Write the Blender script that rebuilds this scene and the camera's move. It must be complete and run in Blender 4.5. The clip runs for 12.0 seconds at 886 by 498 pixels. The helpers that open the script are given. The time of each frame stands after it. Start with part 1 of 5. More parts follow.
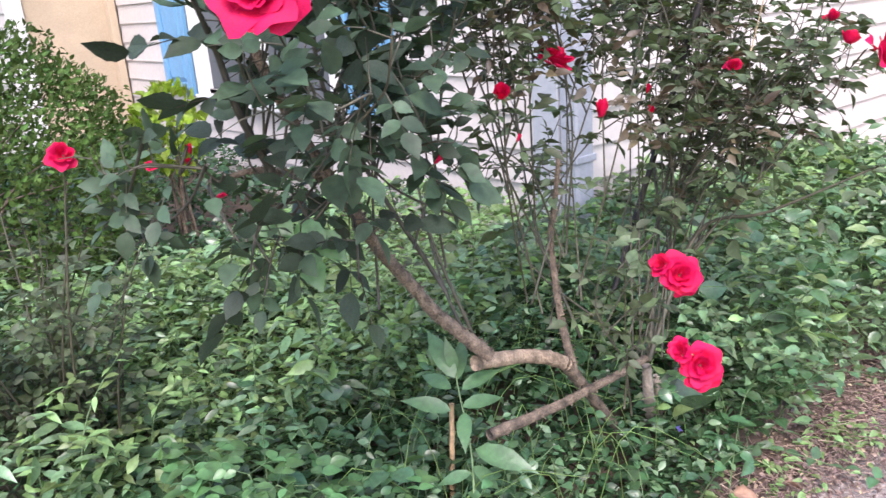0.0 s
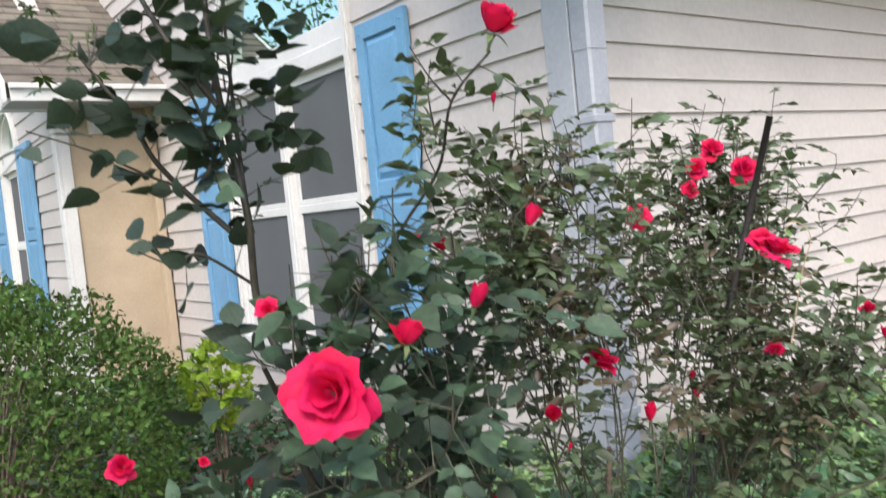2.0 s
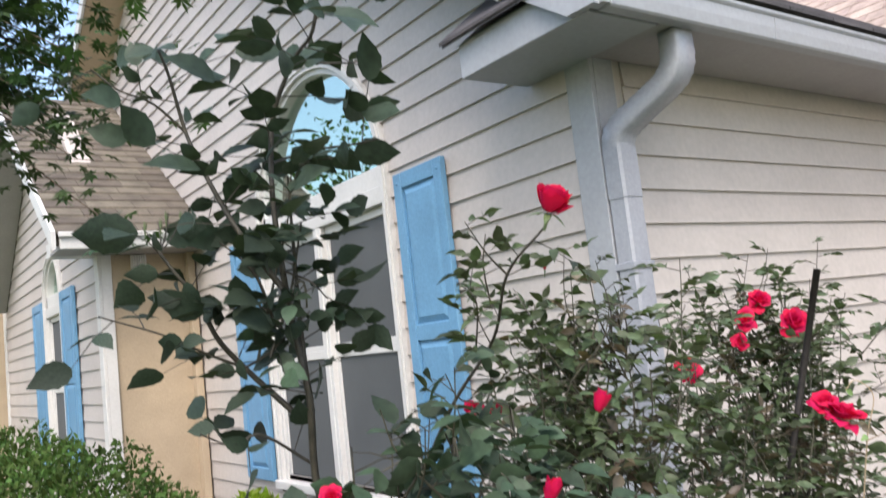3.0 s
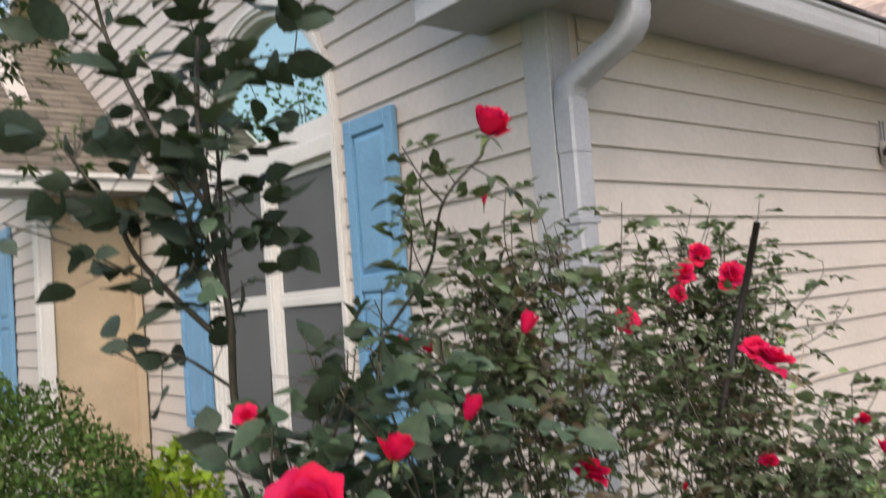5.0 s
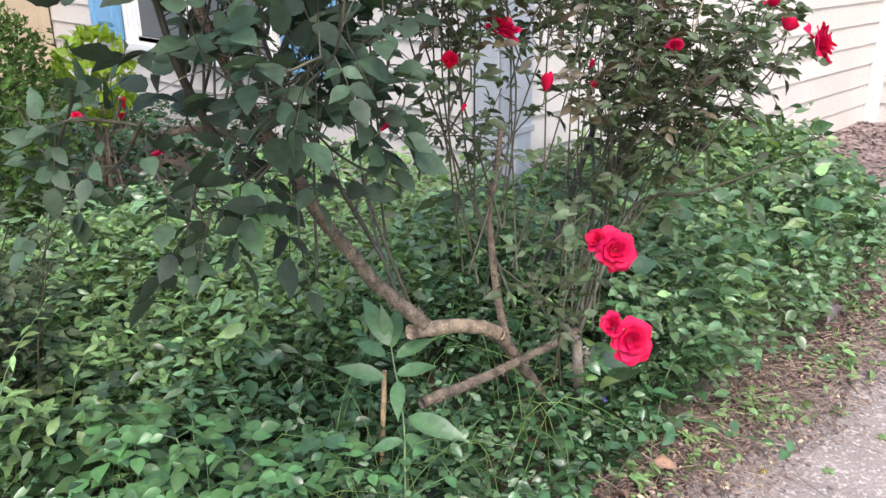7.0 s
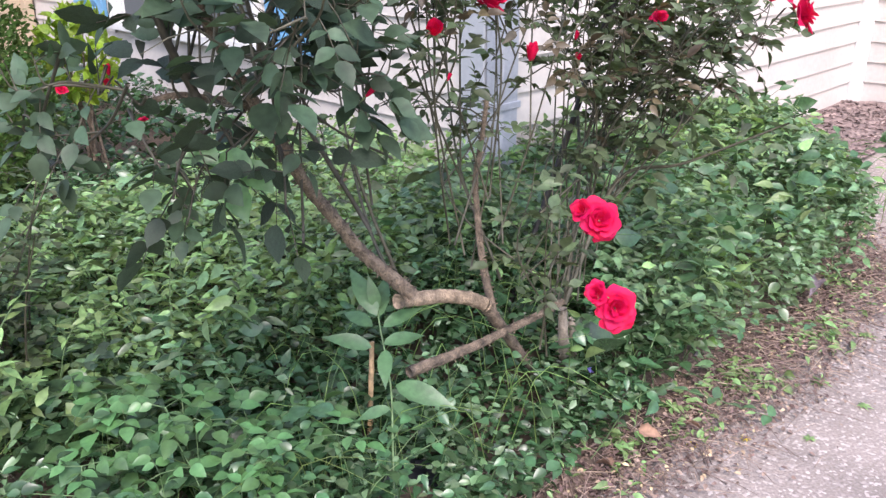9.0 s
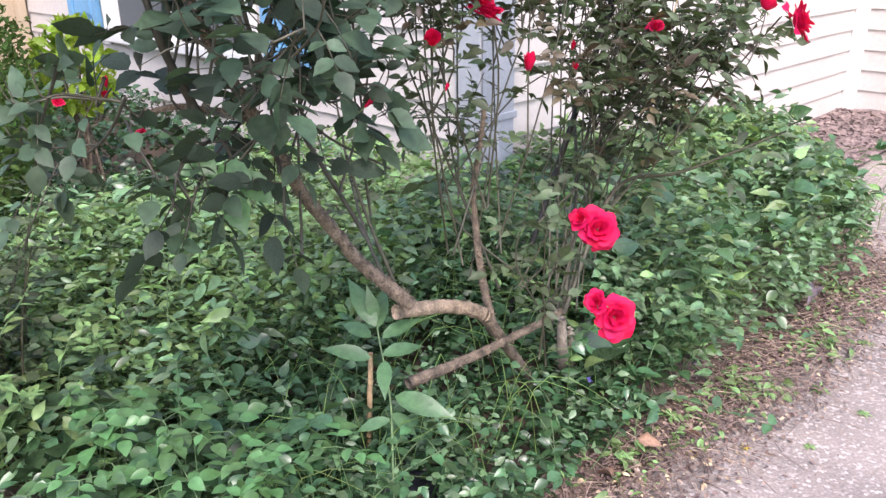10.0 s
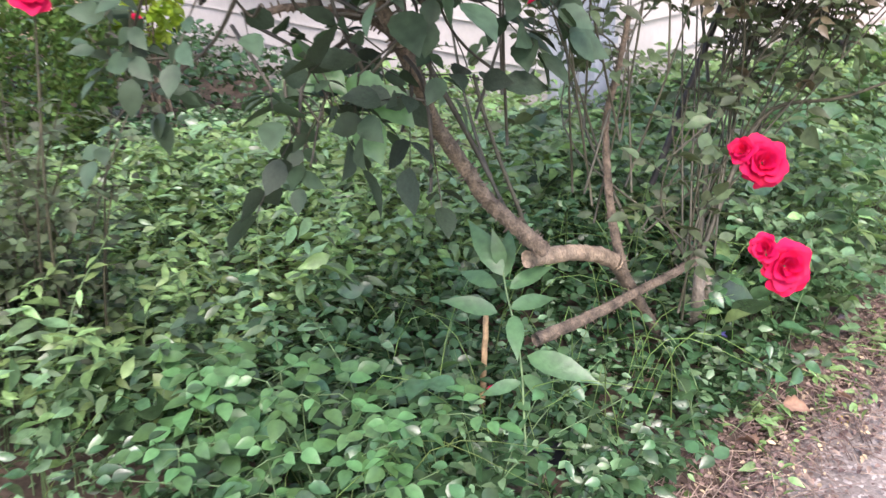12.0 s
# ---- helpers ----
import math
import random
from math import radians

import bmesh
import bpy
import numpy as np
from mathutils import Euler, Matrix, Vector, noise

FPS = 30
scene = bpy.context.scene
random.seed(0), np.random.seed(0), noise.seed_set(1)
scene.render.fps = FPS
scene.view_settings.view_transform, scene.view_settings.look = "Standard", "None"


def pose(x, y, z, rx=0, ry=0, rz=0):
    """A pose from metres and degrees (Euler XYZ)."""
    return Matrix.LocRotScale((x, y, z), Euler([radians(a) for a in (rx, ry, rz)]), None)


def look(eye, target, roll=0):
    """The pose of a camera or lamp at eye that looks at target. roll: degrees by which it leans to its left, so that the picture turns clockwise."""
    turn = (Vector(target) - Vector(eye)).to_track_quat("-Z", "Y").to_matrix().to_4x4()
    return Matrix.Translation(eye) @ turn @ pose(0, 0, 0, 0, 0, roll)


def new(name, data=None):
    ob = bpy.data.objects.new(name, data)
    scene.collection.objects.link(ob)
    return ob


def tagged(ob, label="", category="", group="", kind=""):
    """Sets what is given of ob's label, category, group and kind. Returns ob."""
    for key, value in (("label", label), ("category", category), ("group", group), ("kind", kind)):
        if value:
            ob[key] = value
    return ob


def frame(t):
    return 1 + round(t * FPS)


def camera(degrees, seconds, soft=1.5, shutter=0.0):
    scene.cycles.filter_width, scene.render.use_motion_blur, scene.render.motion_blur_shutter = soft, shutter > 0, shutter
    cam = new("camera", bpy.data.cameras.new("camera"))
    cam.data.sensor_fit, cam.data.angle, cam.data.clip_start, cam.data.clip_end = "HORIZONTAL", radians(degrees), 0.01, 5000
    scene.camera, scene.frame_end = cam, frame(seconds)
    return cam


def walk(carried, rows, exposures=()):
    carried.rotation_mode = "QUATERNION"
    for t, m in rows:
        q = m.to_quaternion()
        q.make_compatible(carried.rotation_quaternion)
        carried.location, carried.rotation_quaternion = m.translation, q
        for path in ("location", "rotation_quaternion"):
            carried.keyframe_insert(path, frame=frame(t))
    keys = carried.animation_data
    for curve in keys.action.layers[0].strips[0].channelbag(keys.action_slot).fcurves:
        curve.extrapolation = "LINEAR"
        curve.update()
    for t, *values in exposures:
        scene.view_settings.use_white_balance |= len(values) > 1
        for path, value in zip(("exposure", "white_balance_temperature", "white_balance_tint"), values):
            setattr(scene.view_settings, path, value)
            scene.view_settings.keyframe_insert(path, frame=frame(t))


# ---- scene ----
cam = camera(57.3, 12.0, soft=1.4, shutter=0.4)
PATH = [
    (0, (-2.0766, -1.9259, 1.0958), (-0.8909, -0.4334, 0.4903), -4.24),
    (0.5, (-2.0616, -1.9356, 1.0934), (-0.8385, -0.4577, 0.5277), -5.09),
    (1, (-2.0661, -1.9409, 1.1393), (-0.8224, -0.4286, 0.7316), -5.93),
    (1.5, (-2.0763, -1.9315, 1.2092), (-0.8445, -0.3724, 0.9816), -5.99),
    (2, (-2.0883, -1.9227, 1.2704), (-0.8792, -0.3328, 1.1673), -5.71),
    (2.5, (-2.1107, -1.9142, 1.3100), (-0.9181, -0.3097, 1.3684), -6.09),
    (3, (-2.1189, -1.9111, 1.3328), (-0.9475, -0.3057, 1.5571), -6.50),
    (3.2, (-2.1217, -1.9134, 1.3442), (-0.9612, -0.3101, 1.6313), -6.63),
    (4.0, (-2.1030, -1.9020, 1.3540), (-0.9150, -0.3060, 1.7360), -6.10),
    (4.8, (-2.0778, -1.8911, 1.3046), (-0.8411, -0.3352, 1.5274), -5.24),
    (5, (-2.0771, -1.8905, 1.2823), (-0.8157, -0.3434, 1.4068), -4.55),
    (5.5, (-2.0784, -1.8877, 1.2147), (-0.7719, -0.3767, 1.1148), -3.04),
    (6, (-2.0773, -1.8823, 1.1557), (-0.7529, -0.4188, 0.8327), -1.19),
    (6.5, (-2.0869, -1.8999, 1.1349), (-0.7783, -0.4895, 0.5887), -0.46),
    (7, (-2.0812, -1.9070, 1.1022), (-0.7887, -0.5495, 0.4046), -0.44),
    (9, (-2.0922, -1.9218, 1.0835), (-0.7883, -0.5956, 0.3479), -0.38),
    (9.5, (-2.0936, -1.9264, 1.0856), (-0.7766, -0.6046, 0.3656), -0.48),
    (10, (-2.0933, -1.9164, 1.0830), (-0.7761, -0.5910, 0.3700), -0.64),
    (10.5, (-2.0957, -1.9080, 1.0838), (-0.8161, -0.5442, 0.3748), -1.26),
    (11, (-2.0940, -1.8938, 1.0795), (-0.8788, -0.4778, 0.3594), -1.73),
    (11.5, (-2.1276, -1.8209, 1.0322), (-0.9665, -0.3751, 0.2828), -1.57),
    (12, (-2.0615, -1.6980, 1.0065), (-0.8753, -0.3232, 0.1681), -2.17),
]
walk(cam, [(t, look(eye, target, roll)) for t, eye, target, roll in PATH],
     exposures=[(0.0, 2.03, 6200, 20), (1.0, 1.95, 6250, 17), (2.0, 1.57, 6500, 10), (3.0, 1.4, 6600, 11), (5.0, 1.15, 7200, 13), (5.5, 1.15, 7000, 12), (6.0, 1.4, 6700, 11), (7.0, 1.8, 6400, 11), (9.0, 1.9, 6250, 18), (12.0, 2.08, 6450, 18)])

# ---- sky and sun: bright, hazy day, the corner in open shade ----
world = bpy.data.worlds.new("world")
scene.world = world
world.use_nodes = True
wn = world.node_tree
sky = wn.nodes.new("ShaderNodeTexSky")
sky.sky_type = "NISHITA"
sky.sun_disc = False
sky.sun_elevation = radians(48)
sky.sun_rotation = radians(-140)
sky.air_density, sky.dust_density, sky.ozone_density = 1.2, 2.5, 1.0
wn.links.new(sky.outputs[0], wn.nodes["Background"].inputs[0])
wn.nodes["Background"].inputs[1].default_value = 0.15
sun = new("sun", bpy.data.lights.new("sun", "SUN"))
sun.data.energy, sun.data.angle, sun.data.color = 1.1, radians(25), (1.0, 0.96, 0.92)
sun.matrix_world = look((-5.0, -6.0, 11.0), (0, 0, 0))

# ---- materials ----
def socket(b, name, value):
    b.inputs[name].default_value = value


def material(name, colour, rough=0.6, vary=0.12, scale=6.0, fine=60.0, bump=0.1, metal=0.0, spread=0.0, tint=None, translucent=0.0, coat=0.0, island=0.0, specular=0.5):
    """A surface with two scales of variation in colour, roughness and relief. tint: a second colour for stains or wear."""
    m = bpy.data.materials.new(name)
    m.use_nodes = True
    nt = m.node_tree
    b = nt.nodes["Principled BSDF"]
    co = nt.nodes.new("ShaderNodeTexCoord")
    big = nt.nodes.new("ShaderNodeTexNoise")
    big.inputs["Scale"].default_value, big.inputs["Detail"].default_value = scale, 5.0
    small = nt.nodes.new("ShaderNodeTexNoise")
    small.inputs["Scale"].default_value, small.inputs["Detail"].default_value = fine, 4.0
    nt.links.new(co.outputs["Object"], big.inputs["Vector"])
    nt.links.new(co.outputs["Object"], small.inputs["Vector"])
    dark = tuple(c * (1 - vary) for c in colour)
    light = tuple(min(1, c * (1 + vary)) for c in colour)
    ramp = nt.nodes.new("ShaderNodeMix")
    ramp.data_type = "RGBA"
    ramp.inputs[6].default_value, ramp.inputs[7].default_value = (*(tint or dark), 1), (*light, 1)
    step = nt.nodes.new("ShaderNodeMapRange")
    step.inputs[1].default_value, step.inputs[2].default_value = 0.3, 0.62
    nt.links.new(big.outputs["Fac"], step.inputs[0])
    nt.links.new(step.outputs[0], ramp.inputs[0])
    mix = nt.nodes.new("ShaderNodeMix")
    mix.data_type, mix.blend_type = "RGBA", "OVERLAY"
    mix.inputs[0].default_value = min(1.0, vary * 2.5)
    nt.links.new(ramp.outputs[2], mix.inputs[6])
    nt.links.new(small.outputs["Fac"], mix.inputs[7])
    out = mix.outputs[2]
    if island or spread:
        hue = nt.nodes.new("ShaderNodeHueSaturation")
        src = nt.nodes.new("ShaderNodeNewGeometry").outputs["Random Per Island"] if island else nt.nodes.new("ShaderNodeObjectInfo").outputs["Random"]
        amount = island or spread
        for socket_name, lo, hi in (("Value", 1 - amount, 1 + amount), ("Hue", 0.5 - 0.05 * amount, 0.5 + 0.05 * amount)):
            r = nt.nodes.new("ShaderNodeMapRange")
            r.inputs[3].default_value, r.inputs[4].default_value = lo, hi
            nt.links.new(src, r.inputs[0])
            nt.links.new(r.outputs[0], hue.inputs[socket_name])
        nt.links.new(out, hue.inputs["Color"])
        out = hue.outputs[0]
    nt.links.new(out, b.inputs["Base Color"])
    socket(b, "Roughness", rough)
    socket(b, "Metallic", metal)
    socket(b, "Coat Weight", coat)
    socket(b, "Specular IOR Level", specular)
    if bump:
        bp = nt.nodes.new("ShaderNodeBump")
        bp.inputs["Strength"].default_value, bp.inputs["Distance"].default_value = bump, 0.004
        nt.links.new(small.outputs["Fac"], bp.inputs["Height"])
        nt.links.new(bp.outputs[0], b.inputs["Normal"])
    if translucent:
        t = nt.nodes.new("ShaderNodeBsdfTranslucent")
        bright = nt.nodes.new("ShaderNodeMix")
        bright.data_type, bright.blend_type = "RGBA", "MULTIPLY"
        bright.inputs[0].default_value = 1.0
        bright.inputs[7].default_value = (1.5, 1.5, 0.7, 1)
        nt.links.new(out, bright.inputs[6])
        nt.links.new(bright.outputs[2], t.inputs["Color"])
        mx = nt.nodes.new("ShaderNodeMixShader")
        mx.inputs[0].default_value = translucent
        nt.links.new(b.outputs[0], mx.inputs[1])
        nt.links.new(t.outputs[0], mx.inputs[2])
        nt.links.new(mx.outputs[0], nt.nodes["Material Output"].inputs["Surface"])
    return m


SIDING = material("cream_vinyl", (0.426, 0.389, 0.369), 0.5, 0.05, 2.5, 40, 0.05, spread=0.025)
TRIM = material("white_trim", (0.541, 0.533, 0.525), 0.45, 0.05, 3, 50, 0.05)
# white trim of corner and eaves, greyed blue in colour for shade
SHADETRIM = material("shaded_white_trim", (0.307, 0.320, 0.348), 0.45, 0.06, 3, 50, 0.05)
# downspout metal, base colour lowered for the same eave shade
METAL = material("painted_aluminium", (0.271, 0.283, 0.320), 0.3, 0.08, 5, 70, 0.06)
SOFFIT = material("soffit_panel", (0.287, 0.275, 0.275), 0.55, 0.06, 3, 60, 0.05)
BLUE = material("blue_shutter_paint", (0.111, 0.254, 0.410), 0.45, 0.08, 4, 80, 0.08)
TAN = material("tan_stucco", (0.385, 0.305, 0.215), 0.85, 0.08, 3, 120, 0.35)
# rear wing shingles: sunlight on the slope is put into the pale colour
SUNSHINGLE = material("sunlit_shingle", (0.328, 0.254, 0.221), 0.9, 0.2, 6, 150, 0.5, spread=0.2)
SHINGLE = material("brown_shingle", (0.108, 0.092, 0.074), 0.9, 0.25, 6, 150, 0.6, spread=0.22)
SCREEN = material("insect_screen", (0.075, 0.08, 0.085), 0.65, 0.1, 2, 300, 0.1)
# near-black colour that stands for unlit rooms behind the glass
DARK = material("unlit_interior", (0.05, 0.05, 0.05), 0.8, 0.1)
GROUT = material("foundation_concrete", (0.42, 0.38, 0.35), 0.9, 0.15, 5, 80, 0.4)
SOIL = material("garden_soil", (0.075, 0.052, 0.038), 0.95, 0.4, 9, 70, 0.9)
MULCH = material("purple_brown_mulch", (0.17, 0.125, 0.118), 0.95, 0.35, 10, 60, 1.0, island=0.35)
LAWN = material("far_grass", (0.07, 0.10, 0.03), 0.9, 0.3, 0.6, 20, 0.5)
BARK = material("thorny_rose_bark", (0.115, 0.086, 0.062), 0.9, 0.5, 45, 260, 1.0, tint=(0.036, 0.027, 0.020))
PALEBARK = material("pale_old_bark", (0.22, 0.165, 0.115), 0.9, 0.35, 40, 220, 1.0, tint=(0.10, 0.072, 0.05))
DEADWOOD = material("bleached_dead_wood", (0.21, 0.175, 0.14), 0.9, 0.3, 18, 140, 0.8)
FRESHWOOD = material("split_wood", (0.40, 0.27, 0.15), 0.8, 0.3, 30, 140, 0.5)
STEM = material("green_brown_stem", (0.045, 0.041, 0.025), 0.6, 0.3, 30, 100, 0.2)
CANE = material("dark_rose_cane", (0.036, 0.031, 0.022), 0.6, 0.3, 30, 100, 0.3)
WEEDSTEM = material("pale_green_stem", (0.075, 0.125, 0.048), 0.6, 0.2, 20, 80, 0.1)
# tall-cane leaves: near-black base colour stands in for their backlit look
ROSELEAF = material("backlit_rose_leaf", (0.024, 0.038, 0.024), 0.55, 0.25, 12, 90, 0.25, translucent=0.14, spread=0.32, specular=0.3)
ROSEMASS = material("rose_foliage", (0.062, 0.084, 0.042), 0.5, 0.25, 12, 90, 0.2, translucent=0.22, island=0.45, specular=0.35)
# shaded copy of the rose foliage: shade is in the base colour
ROSESHADE = material("shaded_rose_foliage", (0.034, 0.056, 0.032), 0.55, 0.25, 12, 90, 0.2, translucent=0.14, island=0.4, specular=0.3)
REDLEAF = material("young_red_leaf", (0.078, 0.060, 0.037), 0.45, 0.25, 12, 90, 0.2, translucent=0.2, island=0.35)
COVER = material("groundcover_leaf", (0.040, 0.082, 0.036), 0.27, 0.25, 14, 90, 0.2, translucent=0.2, island=0.42)
# lit copy of the groundcover leaf: brighter light is in the colour
LITCOVER = material("lit_groundcover_leaf", (0.102, 0.165, 0.080), 0.32, 0.25, 14, 90, 0.2, translucent=0.2, island=0.45)
# pale weed green, raised further for sun and haze on the weeds
LIGHTCOVER = material("light_weed_leaf", (0.150, 0.235, 0.085), 0.45, 0.25, 14, 90, 0.2, translucent=0.25, island=0.4)
SUCKER = material("sucker_leaf", (0.070, 0.150, 0.052), 0.36, 0.2, 14, 90, 0.2, translucent=0.2, island=0.3)
VINCA = material("vinca_leaf", (0.047, 0.098, 0.040), 0.30, 0.2, 14, 90, 0.2, translucent=0.15, island=0.4)
POTBLACK = material("black_plastic", (0.010, 0.012, 0.018), 0.35, 0.2, 8, 90, 0.1)
HEDGE = material("hedge_leaf", (0.062, 0.105, 0.026), 0.6, 0.25, 12, 90, 0.2, translucent=0.2, island=0.45, specular=0.15)
LIME = material("lime_leaf", (0.22, 0.31, 0.03), 0.5, 0.2, 12, 90, 0.2, translucent=0.35, island=0.25)
MAPLE = material("maple_leaf", (0.040, 0.075, 0.024), 0.5, 0.2, 12, 90, 0.2, translucent=0.25, island=0.35)
PETAL = material("red_petal", (0.50, 0.004, 0.062), 0.6, 0.16, 25, 120, 0.2, specular=0.25, translucent=0.28, spread=0.12)
SEPAL = material("rose_sepal", (0.075, 0.11, 0.04), 0.5, 0.2, 20, 90, 0.2)
LITTER = material("dry_leaf_litter", (0.14, 0.092, 0.078), 0.85, 0.3, 15, 80, 0.4, island=0.5)
WEEDLEAF = material("weed_leaf", (0.062, 0.125, 0.054), 0.42, 0.2, 14, 90, 0.25, translucent=0.2)
DRYLEAF = material("dry_brown_leaf", (0.18, 0.105, 0.07), 0.8, 0.3, 20, 90, 0.4)
WITHERED = material("withered_leaf", (0.11, 0.085, 0.10), 0.7, 0.3, 20, 90, 0.4)
VIOLET = material("violet_petal", (0.20, 0.17, 0.55), 0.6, 0.1, 20, 90, 0.1)
TWIG = material("dry_twig", (0.22, 0.155, 0.125), 0.85, 0.3, 20, 90, 0.3, island=0.4)
SLATE = material("dark_shingle", (0.060, 0.055, 0.060), 0.9, 0.25, 6, 150, 0.6, spread=0.25)
STAKE = material("rusty_stake", (0.022, 0.019, 0.018), 0.6, 0.3, 20, 90, 0.3, metal=0.3)
# white plastic of the wall light, its shade painted into the tone
PLASTIC = material("shaded_white_plastic", (0.406, 0.381, 0.357), 0.4, 0.05)
LENS = material("dark_lens", (0.02, 0.02, 0.022), 0.15, 0.1)
GRASSBLADE = material("grass_blade", (0.14, 0.22, 0.06), 0.5, 0.2, 10, 60, 0.1, translucent=0.25, island=0.3)
STRAW = material("dry_straw", (0.36, 0.27, 0.17), 0.8, 0.2, 10, 60, 0.1, island=0.3)
YELLOWLEAF = material("yellow_leaf", (0.48, 0.36, 0.05), 0.6, 0.2, 12, 60, 0.2, translucent=0.2, island=0.2)


def reflective_glass():
    m = bpy.data.materials.new("coated_window_glass")
    m.use_nodes = True
    nt = m.node_tree
    gloss = nt.nodes.new("ShaderNodeBsdfGlossy")
    gloss.inputs["Roughness"].default_value = 0.015
    gloss.inputs["Color"].default_value = (0.84, 1.0, 0.92, 1)
    clear = nt.nodes.new("ShaderNodeBsdfTransparent")
    clear.inputs["Color"].default_value = (0.45, 0.5, 0.5, 1)
    mx = nt.nodes.new("ShaderNodeMixShader")
    mx.inputs[0].default_value = 0.62
    nt.links.new(clear.outputs[0], mx.inputs[1])
    nt.links.new(gloss.outputs[0], mx.inputs[2])
    nt.links.new(mx.outputs[0], nt.nodes["Material Output"].inputs["Surface"])
    return m


GLASS = reflective_glass()


def aggregate():
    """Washed concrete: small stones of mixed greys and browns in a worn, stained paste."""
    m = material("exposed_aggregate", (0.20, 0.165, 0.148), 0.85, 0.25, 3.5, 160, 0.5, tint=(0.145, 0.12, 0.108))
    nt = m.node_tree
    b = nt.nodes["Principled BSDF"]
    old = b.inputs["Base Color"].links[0].from_socket
    vor = nt.nodes.new("ShaderNodeTexVoronoi")
    vor.inputs["Scale"].default_value = 140.0
    co = nt.nodes.new("ShaderNodeTexCoord")
    nt.links.new(co.outputs["Object"], vor.inputs["Vector"])
    bw = nt.nodes.new("ShaderNodeMapRange")
    bw.inputs[1].default_value, bw.inputs[2].default_value = 0.72, 1.0
    bw.inputs[3].default_value, bw.inputs[4].default_value = 0.0, 0.75
    sep = nt.nodes.new("ShaderNodeSeparateColor")
    nt.links.new(vor.outputs["Color"], sep.inputs[0])
    nt.links.new(sep.outputs[0], bw.inputs[0])
    mx = nt.nodes.new("ShaderNodeMix")
    mx.data_type = "RGBA"
    mx.inputs[7].default_value = (0.46, 0.40, 0.37, 1)
    nt.links.new(bw.outputs[0], mx.inputs[0])
    nt.links.new(old, mx.inputs[6])
    nt.links.new(mx.outputs[2], b.inputs["Base Color"])
    bump = nt.nodes.new("ShaderNodeBump")
    bump.inputs["Strength"].default_value, bump.inputs["Distance"].default_value = 0.5, 0.003
    bump.invert = True
    nt.links.new(vor.outputs["Distance"], bump.inputs["Height"])
    nt.links.new(bump.outputs[0], b.inputs["Normal"])
    return m


WALK = aggregate()

# ---- building blocks ----
rng = np.random.default_rng(7)


def mesh_object(name, me, mat, parent=None, smooth=False):
    if not me.materials:
        me.materials.append(mat)
    if smooth:
        me.polygons.foreach_set("use_smooth", [True] * len(me.polygons))
    ob = new(name, me)
    ob.parent = parent
    return ob


def part(name, bm, mat, parent=None, label="", smooth=False):
    me = bpy.data.meshes.new(name)
    bm.to_mesh(me)
    bm.free()
    ob = mesh_object(name, me, mat, parent, smooth)
    return tagged(ob, label) if label else ob


def thing(name, label, category, at=(0, 0, 0), group="", kind=""):
    ob = new(name)
    ob.location = at
    ob.empty_display_size = 0.05
    return tagged(ob, label, category, group, kind)


def add_box(bm, lo, hi, bevel=0.0):
    made = bmesh.ops.create_cube(bm, size=1.0)
    for v in made["verts"]:
        v.co = Vector([lo[i] + (v.co[i] + 0.5) * (hi[i] - lo[i]) for i in range(3)])
    if bevel:
        edges = list({e for v in made["verts"] for e in v.link_edges})
        bmesh.ops.bevel(bm, geom=edges, offset=bevel, segments=2, profile=0.5, affect="EDGES")
    return bm


def box(lo, hi, bevel=0.0):
    return add_box(bmesh.new(), lo, hi, bevel)


def prism(outline, axis, lo, hi):
    """A plate from an outline of pairs in the other two axes, from lo to hi along the axis."""
    bm = bmesh.new()
    def at(p, d):
        q = list(p)
        q.insert(axis, d)
        return Vector(q)
    a = [bm.verts.new(at(p, lo)) for p in outline]
    b = [bm.verts.new(at(p, hi)) for p in outline]
    n = len(outline)
    bm.faces.new(a)
    bm.faces.new(list(reversed(b)))
    for i in range(n):
        bm.faces.new((a[i], b[i], b[(i + 1) % n], a[(i + 1) % n]))
    bmesh.ops.recalc_face_normals(bm, faces=bm.faces)
    return bm


def curve_points(control, steps):
    """A smooth line through the control points."""
    c = [Vector(p) for p in control]
    c = [c[0] * 2 - c[1]] + c + [c[-1] * 2 - c[-2]]
    out = []
    for i in range(1, len(c) - 2):
        p0, p1, p2, p3 = c[i - 1:i + 3]
        for s in range(steps):
            t = s / steps
            out.append(0.5 * (2 * p1 + (p2 - p0) * t + (2 * p0 - 5 * p1 + 4 * p2 - p3) * t * t + (3 * p1 - p0 - 3 * p2 + p3) * t ** 3))
    out.append(c[-2])
    return out


